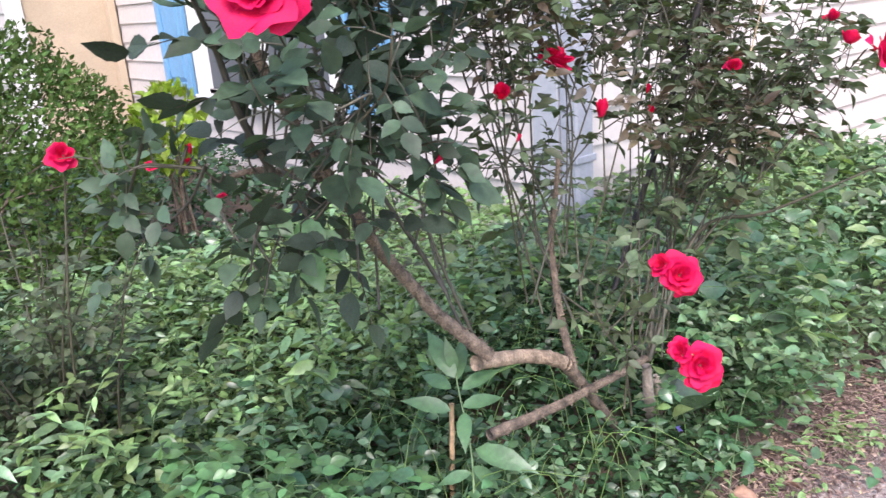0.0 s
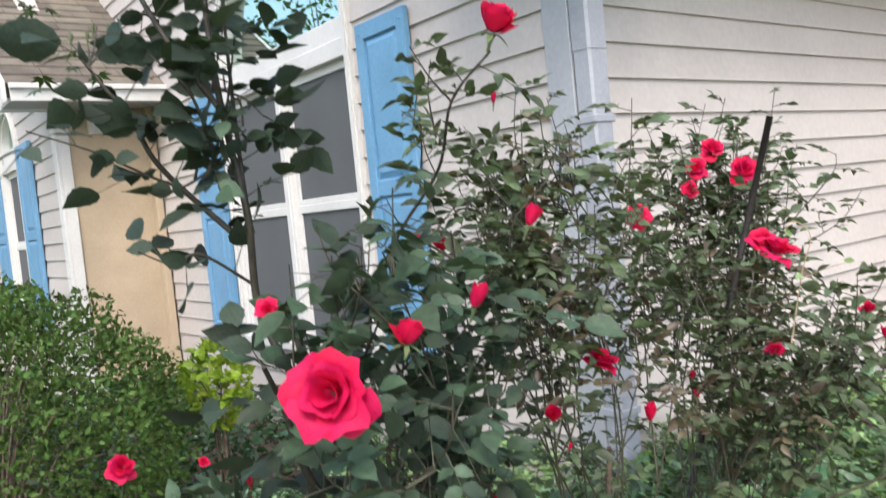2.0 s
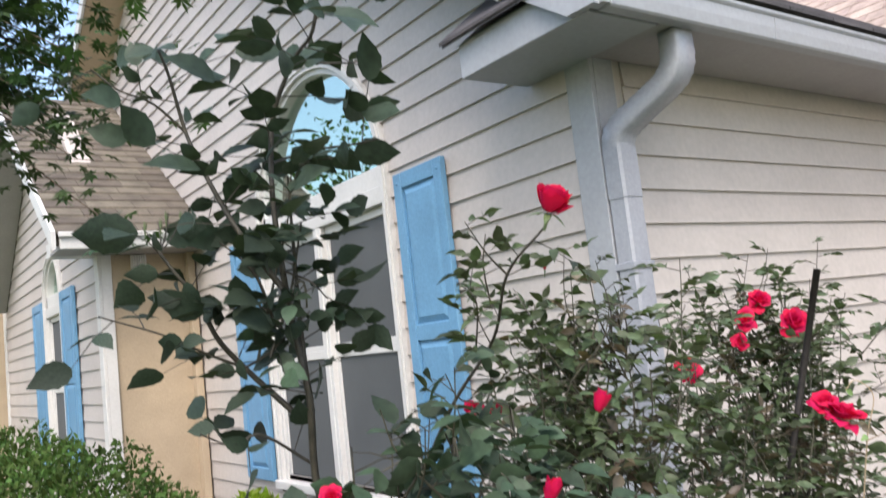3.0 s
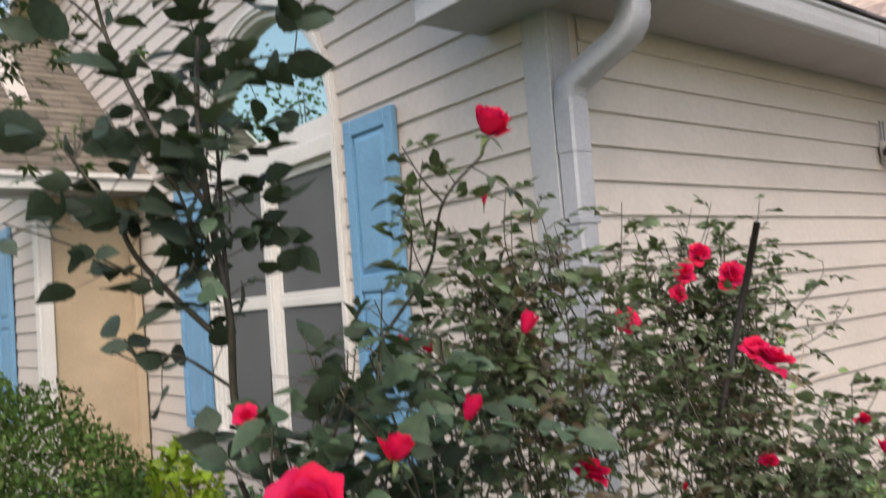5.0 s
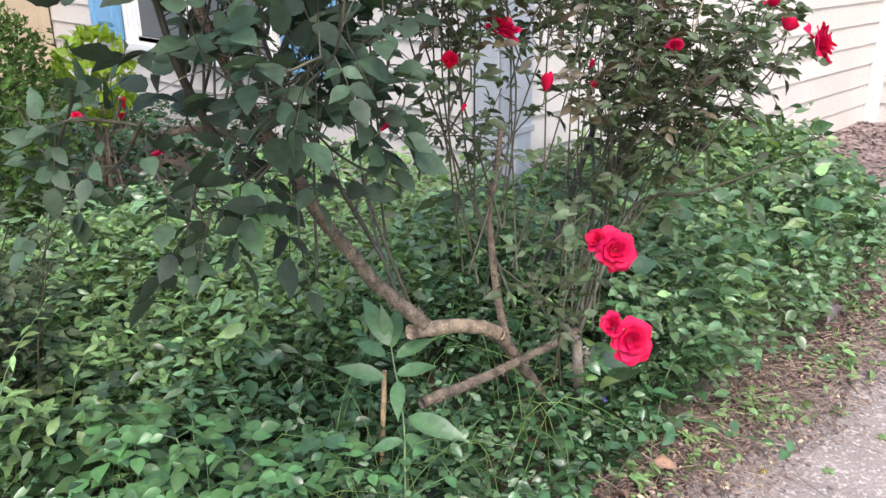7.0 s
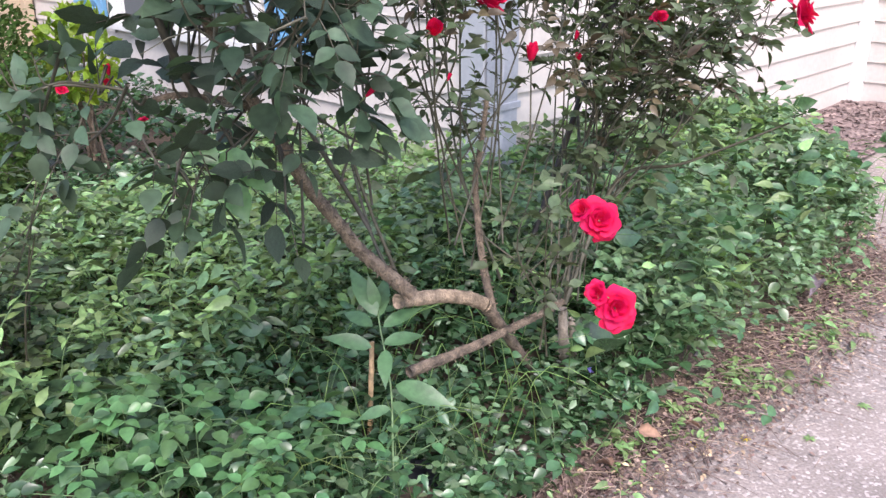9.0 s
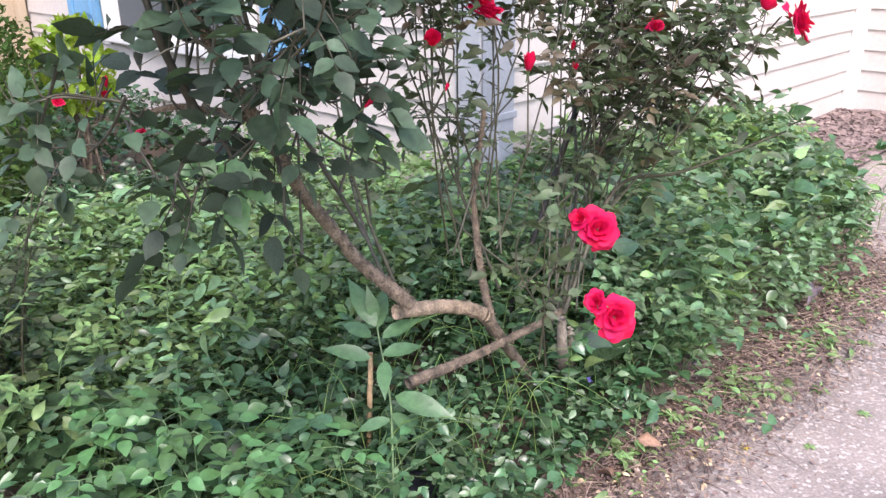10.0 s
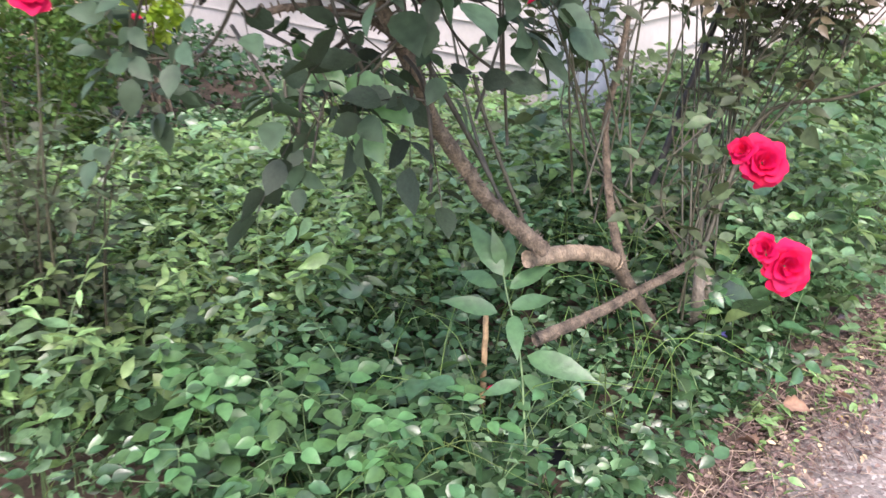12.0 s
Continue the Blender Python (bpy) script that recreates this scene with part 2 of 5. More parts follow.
class Soup:
    """Collects many small pieces into one mesh, quickly."""
    def __init__(self):
        self.v, self.f, self.n = [], [], 0

    def add(self, verts, faces):
        self.v.append(np.asarray(verts, float))
        self.f.extend([tuple(i + self.n for i in f) for f in faces])
        self.n += len(verts)

    def tube(self, points, r0, r1, sides=5, wobble=0.0):
        pts = np.array([tuple(p) for p in points])
        k = len(pts)
        tan = np.gradient(pts, axis=0)
        tan /= np.linalg.norm(tan, axis=1, keepdims=True) + 1e-9
        ref = np.array([0.31, 0.17, 0.93]) if abs(tan[0][2]) < 0.85 else np.array([0.93, 0.2, 0.3])
        verts = []
        ang = np.linspace(0, 2 * np.pi, sides, endpoint=False)
        for i in range(k):
            u = np.cross(tan[i], ref)
            u /= np.linalg.norm(u) + 1e-9
            w = np.cross(tan[i], u)
            r = r0 + (r1 - r0) * i / (k - 1)
            rr = r * (1 + wobble * rng.standard_normal(sides)) if wobble else np.full(sides, r)
            verts.append(pts[i] + np.outer(np.cos(ang) * rr, u) + np.outer(np.sin(ang) * rr, w))
        faces = [(i * sides + j, i * sides + (j + 1) % sides, (i + 1) * sides + (j + 1) % sides, (i + 1) * sides + j) for i in range(k - 1) for j in range(sides)]
        faces.append(tuple(range(sides)))
        faces.append(tuple((k - 1) * sides + j for j in reversed(range(sides))))
        self.add(np.concatenate(verts), faces)

    def leaves(self, template, frames):
        """One copy of the leaf template for each 3 x 4 frame."""
        if not len(frames):
            return
        tv, tf = template
        fr = np.asarray(frames)
        verts = np.einsum("nij,kj->nki", fr[:, :, :3], tv) + fr[:, None, :, 3]
        m = len(tv)
        base = self.n + np.arange(len(fr)) * m
        self.v.append(verts.reshape(-1, 3))
        self.f.extend([tuple(b + i for i in f) for b in base.tolist() for f in tf])
        self.n += m * len(fr)

    def mesh(self, name):
        me = bpy.data.meshes.new(name)
        if self.v:
            me.from_pydata(np.concatenate(self.v).tolist(), [], self.f)
            me.update()
        return me

    def put(self, name, mat, parent=None, label="", kind="", smooth=True):
        ob = mesh_object(name, self.mesh(name), mat, parent, smooth)
        return tagged(ob, label, kind=kind)


def leaf_shape(stations, width, fold=0.18, droop=0.25, tooth=0.0, tip=1.4):
    """A leaf of length 1 along +y with its face to +z: midrib, folded halves, a pointed tip."""
    ys = np.linspace(0, 1, stations + 1)
    verts, faces = [], []
    for i, y in enumerate(ys):
        w = width * math.sin(math.pi * min(1, y ** 0.8)) ** (0.75 + (tip - 0.75) * y) if 0 < y < 1 else 0.0
        if tooth and 0 < i < stations:
            w *= 1 + tooth * (1 if i % 2 else -1)
        z = -droop * (y ** 2) * 0.5
        verts += [(-w, y, z + fold * w), (0, y, z), (w, y, z + fold * w)]
    for i in range(stations):
        a, b = i * 3, (i + 1) * 3
        if i == 0:
            faces += [(a + 1, b + 1, b), (a + 1, b + 2, b + 1)]
        elif i == stations - 1:
            faces += [(a, a + 1, b + 1), (a + 1, a + 2, b + 1)]
        else:
            faces += [(a, a + 1, b + 1, b), (a + 1, a + 2, b + 2, b + 1)]
    used = sorted({i for f in faces for i in f})
    where = {o: k for k, o in enumerate(used)}
    return np.array([verts[i] for i in used]), [tuple(where[i] for i in f) for f in faces]


def star_leaf(lobes=7):
    """A maple leaf: narrow pointed lobes round the stalk."""
    verts, faces = [(0, 0, 0)], []
    for i in range(lobes):
        a = radians(-125 + 250 * i / (lobes - 1))
        long = 1.0 - 0.45 * abs(i - (lobes - 1) / 2) / ((lobes - 1) / 2)
        d, s = np.array([math.sin(a), math.cos(a)]), np.array([math.cos(a), -math.sin(a)])
        k = len(verts)
        for along, side in ((0.45, -0.13), (1.0, 0.0), (0.45, 0.13)):
            p = d * along * long + s * side
            verts.append((p[0], p[1], -0.12 * along ** 2))
        faces.append((0, k, k + 1, k + 2))
    return np.array(verts), faces


FINE_LEAF = leaf_shape(10, 0.31, 0.22, 0.40, tooth=0.05, tip=1.12)
MID_LEAF = leaf_shape(5, 0.30, 0.34, 0.4)
ROUND_LEAF = leaf_shape(6, 0.33, 0.30, 0.4, tip=1.0)
POINT_LEAF = leaf_shape(5, 0.22, 0.42, 0.5, tip=1.6)
SMALL_LEAF = leaf_shape(3, 0.27, 0.38, 0.3)
LONG_LEAF = leaf_shape(6, 0.17, 0.2, 0.5)
STAR_LEAF = star_leaf()


def frame_of(place, along, up, size, roll=0.0):
    """The frame of a leaf that grows from a place along a direction with its face near up."""
    y = np.array(along, float)
    y /= np.linalg.norm(y) + 1e-9
    x = np.cross(y, np.array(up, float))
    if np.linalg.norm(x) < 1e-4:
        x = np.cross(y, (0.3, 0.8, 0.1))
    x /= np.linalg.norm(x)
    z = np.cross(x, y)
    c, s = math.cos(roll), math.sin(roll)
    x, z = c * x + s * z, c * z - s * x
    out = np.empty((3, 4))
    out[:, 0], out[:, 1], out[:, 2], out[:, 3] = x * size, y * size, z * size, place
    return out


def unit(v):
    v = np.asarray(v, float)
    return v / (np.linalg.norm(v) + 1e-9)


def compound_leaf(place, along, size, leaves, stems, count=5, twist=0.7):
    """A rose leaf: a stalk with two pairs of leaflets and one at its end."""
    along = unit(along)
    side = unit(np.cross(along, (0, 0, 1)) + 0.01 * rng.standard_normal(3))
    face = unit(np.cross(side, along) + 0.75 * twist * rng.standard_normal(3))
    length = size * 1.75
    bend = np.array([0, 0, -0.25 * length])
    tipp = np.array(place) + along * length + bend
    stems.tube([place, np.array(place) + along * length * 0.5 + bend * 0.25, tipp], 0.0011, 0.0006, 3)
    for k in range((count - 1) // 2):
        f = 0.42 + 0.36 * k
        p = np.array(place) + along * length * f + bend * f * f
        for sgn in (-1, 1):
            d = along * 0.55 + side * sgn * 0.85 + 0.18 * rng.standard_normal(3) + np.array([0, 0, -0.12])
            leaves.append(frame_of(p, d, face, size * rng.uniform(0.75, 1.0) * (0.85 + 0.15 * k), rng.normal(0, 0.5 * twist)))
    leaves.append(frame_of(tipp, along + 0.2 * rng.standard_normal(3) + np.array([0, 0, -0.2]), face, size * rng.uniform(0.95, 1.15), rng.normal(0, 0.5 * twist)))


def leafy_shoot(control, r0, r1, stems, leaves, first=0.3, gap=0.04, size=0.045, steps=6, count=5, spread=1.0, twist=0.7):
    """A shoot through the control points that bears leaves from a fraction of its length on."""
    pts = curve_points(control, steps)
    stems.tube(pts, r0, r1, 5)
    arr = np.array([tuple(p) for p in pts])
    seg = np.linalg.norm(np.diff(arr, axis=0), axis=1)
    cum = np.concatenate([[0], np.cumsum(seg)])
    total = cum[-1]
    s, turn = first * total, rng.uniform(0, 6.28)
    while s < total:
        i = min(len(seg) - 1, int(np.searchsorted(cum, s)) - 1)
        i = max(i, 0)
        f = (s - cum[i]) / (seg[i] + 1e-9)
        p = arr[i] * (1 - f) + arr[i + 1] * f
        t = unit(arr[i + 1] - arr[i])
        u = unit(np.cross(t, (0.2, 0.3, 0.9)))
        w = np.cross(t, u)
        out = math.cos(turn) * u + math.sin(turn) * w
        compound_leaf(p, out * spread + t * 0.35 + np.array([0, 0, 0.15]), size * rng.uniform(0.75, 1.2), leaves, stems, count, twist)
        turn += 2.4 + rng.normal(0, 0.3)
        s += gap * rng.uniform(0.7, 1.4)
    return arr

# ---- ground, walk and bed ----
INNER = 3.565  # where the side wall ends in the inner corner


def bed_edge(x):
    """Where the bed meets the path: along it first, then slanting towards the inner corner."""
    return -1.13 + 0.05 * noise.noise((x * 2.0, 3.0, 0)) + 0.56 * max(0.0, x - 0.62)


def bed_height(x, y):
    """The bed swells a little between the path and the walls."""
    swell = max(0.0, min(1.0, (y - bed_edge(x) + 0.05) / 0.35)) * max(0.0, min(1.0, (2.0 - x) / 0.6))
    return -0.012 + 0.085 * swell * (0.9 + 0.6 * noise.noise((x * 1.7, y * 1.7, 0.3))) + 0.014 * min(1.0, swell * 8)


def grid_sheet(x0, x1, y0, y1, nx, ny, height):
    bm = bmesh.new()
    rows = [[bm.verts.new((x0 + (x1 - x0) * i / nx, y0 + (y1 - y0) * j / ny, height(x0 + (x1 - x0) * i / nx, y0 + (y1 - y0) * j / ny))) for i in range(nx + 1)] for j in range(ny + 1)]
    for j in range(ny):
        for i in range(nx):
            bm.faces.new((rows[j][i], rows[j][i + 1], rows[j + 1][i + 1], rows[j + 1][i]))
    return bm


tagged(part("ground", box((-400, -400, -0.6), (400, 400, -0.05)), LAWN), "mown grass ground round the house", "ground", kind="structure")
tagged(part("garden_bed", grid_sheet(-4.2, 3.5, -1.2, 4.3, 90, 70, bed_height), SOIL, smooth=True), "dark soil of the planted bed", "bed", kind="structure")


def mulch_height(x, y):
    return 0.022 + 0.02 * noise.noise((x * 6, y * 6, 2.0)) + 0.02 * max(0, y + 0.3)


tagged(part("mulch_patch", grid_sheet(1.75, INNER - 0.02, -0.62, 0.0, 50, 20, mulch_height), MULCH, smooth=True), "purple-brown mulch in the inner corner", "mulch", kind="structure")

walkway = thing("walkway", "concrete path of exposed aggregate slabs, strewn with leaves", "path", kind="structure")
JOINTS = (-4.6, -2.15, -0.93, 0.29, 1.51, 2.73, 3.95, 6.2)
for xa, xb in zip(JOINTS, JOINTS[1:]):
    tops = [(xa + 0.005, -1.17)] + [p for p in ((0.7, -1.12), (2.05, -0.42)) if xa < p[0] < xb] + [(xb - 0.005, -1.17)]
    tops = [(x, -1.17 if x < 0.7 else min(-0.42, -1.12 + 0.52 * (x - 0.7))) for x, y in tops]
    slab = prism([(xa + 0.005, -2.55)] + tops + [(xb - 0.005, -2.55)], 2, -0.09, 0.0)
    part("slab", slab, WALK, walkway)
tagged(part("walk_subbase", box((-4.6, -2.5, -0.3), (6.2, -1.25, -0.03)), SOIL), "dark earth under the path slabs", "ground", kind="structure")

# ---- house: walls ----
COURSE, BASE_Z = 0.127, 0.017
SLOPE = 0.69
WIN_Y, WIN_R, SPRING, SILL_Z = 2.14, 0.79, 2.20, 0.60
APEX_Y = 4.48


def under_roof(y):
    return 2.55 + SLOPE * y if y < APEX_Y else 2.55 + SLOPE * APEX_Y - SLOPE * (y - APEX_Y)


def arc(cy, cz, r, n, a0=0.0, a1=180.0):
    return [(cy + r * math.cos(radians(a0 + (a1 - a0) * i / n)), cz + r * math.sin(radians(a0 + (a1 - a0) * i / n))) for i in range(n + 1)]


gable = thing("wall_gable", "cream lap siding gable wall with an arched window", "wall", kind="structure")
o = WIN_R - 0.04
part("wall_core", prism([(0.152, -0.05), (WIN_Y - o, -0.05), (WIN_Y - o, under_roof(WIN_Y - o)), (0.152, under_roof(0.152))], 0, 0.0, 0.15), SIDING, gable)
part("wall_core", prism([(WIN_Y + o, -0.05), (6.6, -0.05), (6.6, under_roof(6.6)), (APEX_Y, under_roof(APEX_Y)), (WIN_Y + o, under_roof(WIN_Y + o))], 0, 0.0, 0.15), SIDING, gable)
part("wall_core", box((0.0, WIN_Y - o, -0.05), (0.15, WIN_Y + o, SILL_Z + 0.03)), SIDING, gable)
part("wall_core", prism([(WIN_Y - o, SPRING), (WIN_Y - o, under_roof(WIN_Y - o)), (WIN_Y + o, under_roof(WIN_Y + o)), (WIN_Y + o, SPRING)] + arc(WIN_Y, SPRING, o - 0.002, 24)[1:-1], 0, 0.0, 0.15), SIDING, gable)

side = thing("wall_side", "cream lap siding side wall along the path", "wall", kind="structure")
part("wall_core", box((0.0, 0.0, -0.05), (INNER, 0.15, 2.64)), SIDING, side)
inner = thing("wall_inner", "cream lap siding wall that closes the inner corner", "wall", kind="structure")
part("wall_core", box((INNER, -3.6, -0.05), (INNER + 0.15, 0.15, 2.5)), SIDING, inner)
tagged(part("foundation", box((-0.004, -0.004, -0.3), (INNER - 0.01, 0.1, 0.0)), GROUT), "concrete foundation strip below the siding", "foundation", kind="structure")
tagged(part("foundation", box((-0.004, 0.0, -0.3), (0.1, 4.2, 0.11)), GROUT), "concrete foundation strip below the siding", "foundation", kind="structure")

# the house behind, closed; its rooms are added, near-black in place of darkness
tagged(part("wall_back", box((0.15, 6.6, -0.05), (9.0, 6.75, 4.2)), SIDING), "plain back wall of the house", "wall", kind="structure")
tagged(part("wall_end", box((9.0, 0.0, -0.05), (9.15, 6.75, 4.2)), SIDING), "plain end wall of the house", "wall", kind="structure")
tagged(part("wall_far", box((INNER + 0.15, -3.6, -0.05), (9.15, -3.45, 2.5)), SIDING), "plain end wall of the rear wing", "wall", kind="structure")
tagged(part("floor", box((0.15, 0.15, -0.05), (9.0, 6.6, 0.15)), DARK), "added floor inside the house, near-black for an unlit room", "floor", kind="structure")
tagged(part("partition", box((1.8, 1.4, 0.15), (1.9, 6.6, 3.4)), DARK), "added partition inside the house, near-black for an unlit room", "wall", kind="structure")
tagged(part("ceiling", box((0.16, 1.4, 3.4), (9.0, 6.6, 3.45)), DARK), "added ceiling inside the house, near-black for an unlit room", "ceiling", kind="structure")


def board(parent, along, a, b, z, face, tall=COURSE):
    """One lap of siding from a to b along an axis, its face at the given distance, looking towards minus."""
    profile = [(0.002, z), (-0.016, z), (-0.014, z + 0.012), (-0.003, z + tall), (0.002, z + tall)]
    bm = bmesh.new()
    ends = []
    for s in (a, b):
        ends.append([bm.verts.new((face + d, s, h) if along == 1 else (s, face + d, h)) for d, h in profile])
    n = len(profile)
    for i in range(n):
        bm.faces.new((ends[0][i], ends[0][(i + 1) % n], ends[1][(i + 1) % n], ends[1][i]))
    bm.faces.new(ends[0])
    bm.faces.new(list(reversed(ends[1])))
    bmesh.ops.recalc_face_normals(bm, faces=bm.faces)
    return part("siding_board", bm, SIDING, parent)


CASING = WIN_R + 0.0
for k in range(0, 46):
    z = BASE_Z + k * COURSE
    if k < 18:
        board(side, 0, 0.16, INNER - 0.08, z, 0.0)
        board(inner, 1, -3.6, -0.075, z, INNER)
    mid = z + COURSE / 2
    lo = max(0.1, (mid + 0.05 - 2.47) / SLOPE)
    hi = min(6.5, 2 * APEX_Y - (mid + 0.05 - 2.55) / SLOPE) if mid > 2.2 else 4.19
    if lo > hi or z < 0.1:
        continue
    spans = [(lo, hi)]
    if SILL_Z - 0.1 < mid < SPRING:
        spans = [(lo, WIN_Y - CASING), (WIN_Y + CASING, hi)]
    elif SPRING <= mid < SPRING + CASING:
        half = math.sqrt(CASING ** 2 - (mid - SPRING) ** 2)
        spans = [(lo, WIN_Y - half), (WIN_Y + half, hi)]
    for a, b in spans:
        if b - a > 0.05:
            board(gable, 1, a, b, z, 0.0)

# corner trim
corner = thing("corner_trim", "white vinyl corner post at the house corner, greyed for shade", "trim", kind="structure")
part("corner_leg", box((-0.022, -0.022, 0.0), (0.0, 0.1, 2.3), 0.004), SHADETRIM, corner)
part("corner_leg", box((0.0, -0.022, 0.0), (0.1, 0.0, 2.3), 0.004), SHADETRIM, corner)
tagged(part("corner_trim", box((INNER - 0.075, -0.075, 0.0), (INNER, -0.001, 2.3), 0.006), TRIM), "pale vinyl post in the inner corner", "trim", kind="structure")

# ---- eaves and roofs ----
roof = thing("main_roof", "brown shingled main roof above the corner", "roof", kind="structure")
part("roof_deck", prism([(-0.36, under_roof(-0.36) + 0.01), (APEX_Y, under_roof(APEX_Y) + 0.01), (2 * APEX_Y + 0.4, under_roof(-0.4) + 0.01), (2 * APEX_Y + 0.4, under_roof(-0.4) + 0.11), (APEX_Y, under_roof(APEX_Y) + 0.12), (-0.40, under_roof(-0.36) + 0.09)], 0, -0.34, 9.3), SLATE, roof)
dy, TOP = 0.13, 0.73
for i in range(14):
    ya, yb = -0.415 + i * dy, -0.415 + (i + 1) * dy + 0.03
    za, zb = 2.372 + TOP * (ya + 0.415) + 0.018, 2.372 + TOP * (yb + 0.415) + 0.004
    x = -0.38
    while x < 4.2:
        w = float(rng.uniform(0.28, 0.36))
        part("shingle", prism([(ya, za), (yb, zb), (yb, zb - 0.012), (ya, za - 0.014)], 0, x, x + w - 0.006), SLATE, roof)
        x += w
part("roof_skin", prism([(-0.405, 2.362), (APEX_Y, 2.36 + TOP * (APEX_Y + 0.41)), (APEX_Y, 2.35 + TOP * (APEX_Y + 0.41)), (-0.405, 2.352)], 0, -0.37, 5.0), SLATE, roof)
cross = thing("rear_wing_roof", "shingled roof slope of the rear wing, coloured pale as if sunlit", "roof", kind="structure")
part("roof_deck", prism([(3.2, 2.34), (8.2, 6.44), (13.2, 2.34), (13.2, 2.26), (3.2, 2.26)], 1, -4.0, 6.5), SUNSHINGLE, cross)
for i in range(36):
    xa, xb = 3.18 + i * dy, 3.18 + (i + 1) * dy + 0.03
    za, zb = 2.345 + 0.82 * (xa - 3.2) + 0.018, 2.345 + 0.82 * (xb - 3.2) + 0.005
    y = -0.2
    while y < 3.6:
        w = float(rng.uniform(0.28, 0.36))
        part("shingle", prism([(xa, za), (xb, zb), (xb, zb - 0.012), (xa, za - 0.014)], 1, y, y + w - 0.006), SUNSHINGLE, cross)
        y += w
eave = thing("eave", "pale boxed eave with soffit, fascia and gutter along the side wall", "eave", kind="structure")
part("soffit", box((-0.01, -0.342, 2.262), (INNER - 0.01, -0.024, 2.276)), SOFFIT, eave)
part("fascia", box((-0.28, -0.342, 2.277), (INNER - 0.01, -0.331, 2.36), 0.002), SHADETRIM, eave)
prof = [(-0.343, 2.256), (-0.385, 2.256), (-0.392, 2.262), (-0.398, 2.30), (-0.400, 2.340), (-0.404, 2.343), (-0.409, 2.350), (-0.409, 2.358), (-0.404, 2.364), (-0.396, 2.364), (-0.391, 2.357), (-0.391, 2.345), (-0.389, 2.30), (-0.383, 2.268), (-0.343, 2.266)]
part("gutter", prism(prof, 0, -0.30, 3.24), SHADETRIM, eave)
part("gutter_cap", box((-0.306, -0.400, 2.256), (-0.3005, -0.343, 2.348)), SHADETRIM, eave)
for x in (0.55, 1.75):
    part("gutter_joint", prism([(y - 0.0015, z) for y, z in prof[1:5]] + [(y + 0.004, z) for y, z in reversed(prof[1:5])], 0, x, x + 0.012), SHADETRIM, eave)
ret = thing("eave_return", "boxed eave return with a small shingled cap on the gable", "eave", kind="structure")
part("return_box", box((-0.336, -0.328, 2.256), (-0.018, 0.30, 2.385), 0.004), SHADETRIM, ret)
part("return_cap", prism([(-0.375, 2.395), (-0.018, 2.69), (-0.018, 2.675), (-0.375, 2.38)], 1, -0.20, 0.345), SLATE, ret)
for i in range(3):
    xa, za = -0.382 + i * 0.12, 2.40 + 0.099 * i
    part("shingle", prism([(xa, za + 0.004), (xa + 0.125, za + 0.107), (xa + 0.125, za + 0.095), (xa, za - 0.010)], 1, -0.20, 0.352), SLATE, ret)
part("return_fill", prism([(-0.33, 2.386), (-0.02, 2.386), (-0.02, 2.64)], 1, -0.19, 0.296), SHADETRIM, ret)
rake = thing("rake_trim", "white rake boards and vented soffit under the gable roof", "trim", kind="structure")
part("rake_board", prism([(-0.385, 2.256), (-0.274, 2.257), (APEX_Y, 2.445 + SLOPE * APEX_Y), (APEX_Y, 2.70 + SLOPE * APEX_Y), (-0.385, 2.375)], 0, -0.368, -0.342), SHADETRIM, rake)
part("rake_soffit", prism([(0.05, 2.41 + SLOPE * 0.05), (APEX_Y, 2.41 + SLOPE * APEX_Y), (APEX_Y, 2.42 + SLOPE * APEX_Y), (0.05, 2.42 + SLOPE * 0.05)], 0, -0.341, -0.018), SIDING, rake)
for i in range(44):
    y = 0.30 + i * 0.06
    z = 2.4095 + SLOPE * y
    part("vent_slot", prism([(y - 0.013, z - 0.013 * SLOPE), (y + 0.013, z + 0.013 * SLOPE), (y + 0.013, z + 0.013 * SLOPE - 0.004), (y - 0.013, z - 0.013 * SLOPE - 0.004)], 0, -0.22, -0.10), SCREEN, rake)
part("rake_end", box((-0.341, -0.398, 2.258), (-0.307, -0.343, 2.37), 0.003), SHADETRIM, rake)
ys = (APEX_Y, 2 * APEX_Y - 1.2)
pts = [(y, under_roof(y)) for y in ys]
part("rake_soffit", prism([pts[0], pts[1], (pts[1][0], pts[1][1] - 0.012), (pts[0][0], pts[0][1] - 0.012)], 0, -0.335, -0.002), TAN, rake)
part("rake_board", prism([(pts[0][0], pts[0][1] + 0.14), (pts[1][0], pts[1][1] + 0.14), (pts[1][0], pts[1][1] - 0.02), (pts[0][0], pts[0][1] - 0.02)], 0, -0.365, -0.342), TRIM, rake)

# ---- downspout ----
def rectangular_pipe(points, half_w, half_d, ribs=()):
    """A pipe of rectangular section whose width lies along x."""
    bm = bmesh.new()
    rings = []
    pts = [Vector(p) for p in points]
    for i, p in enumerate(pts):
        t = (pts[min(i + 1, len(pts) - 1)] - pts[max(i - 1, 0)]).normalized()
        u = Vector((1, 0, 0))
        w = t.cross(u).normalized()
        k = 1.06 if i in ribs else 1.0
        rings.append([bm.verts.new(p + u * half_w * a * k + w * half_d * b * k) for a, b in ((-1, -0.8), (-0.8, -1), (0.8, -1), (1, -0.8), (1, 0.8), (0.8, 1), (-0.8, 1), (-1, 0.8))])
    for r0, r1 in zip(rings, rings[1:]):
        for j in range(8):
            bm.faces.new((r0[j], r0[(j + 1) % 8], r1[(j + 1) % 8], r1[j]))
    bm.faces.new(rings[0])
    bm.faces.new(list(reversed(rings[-1])))
    bmesh.ops.recalc_face_normals(bm, faces=bm.faces)
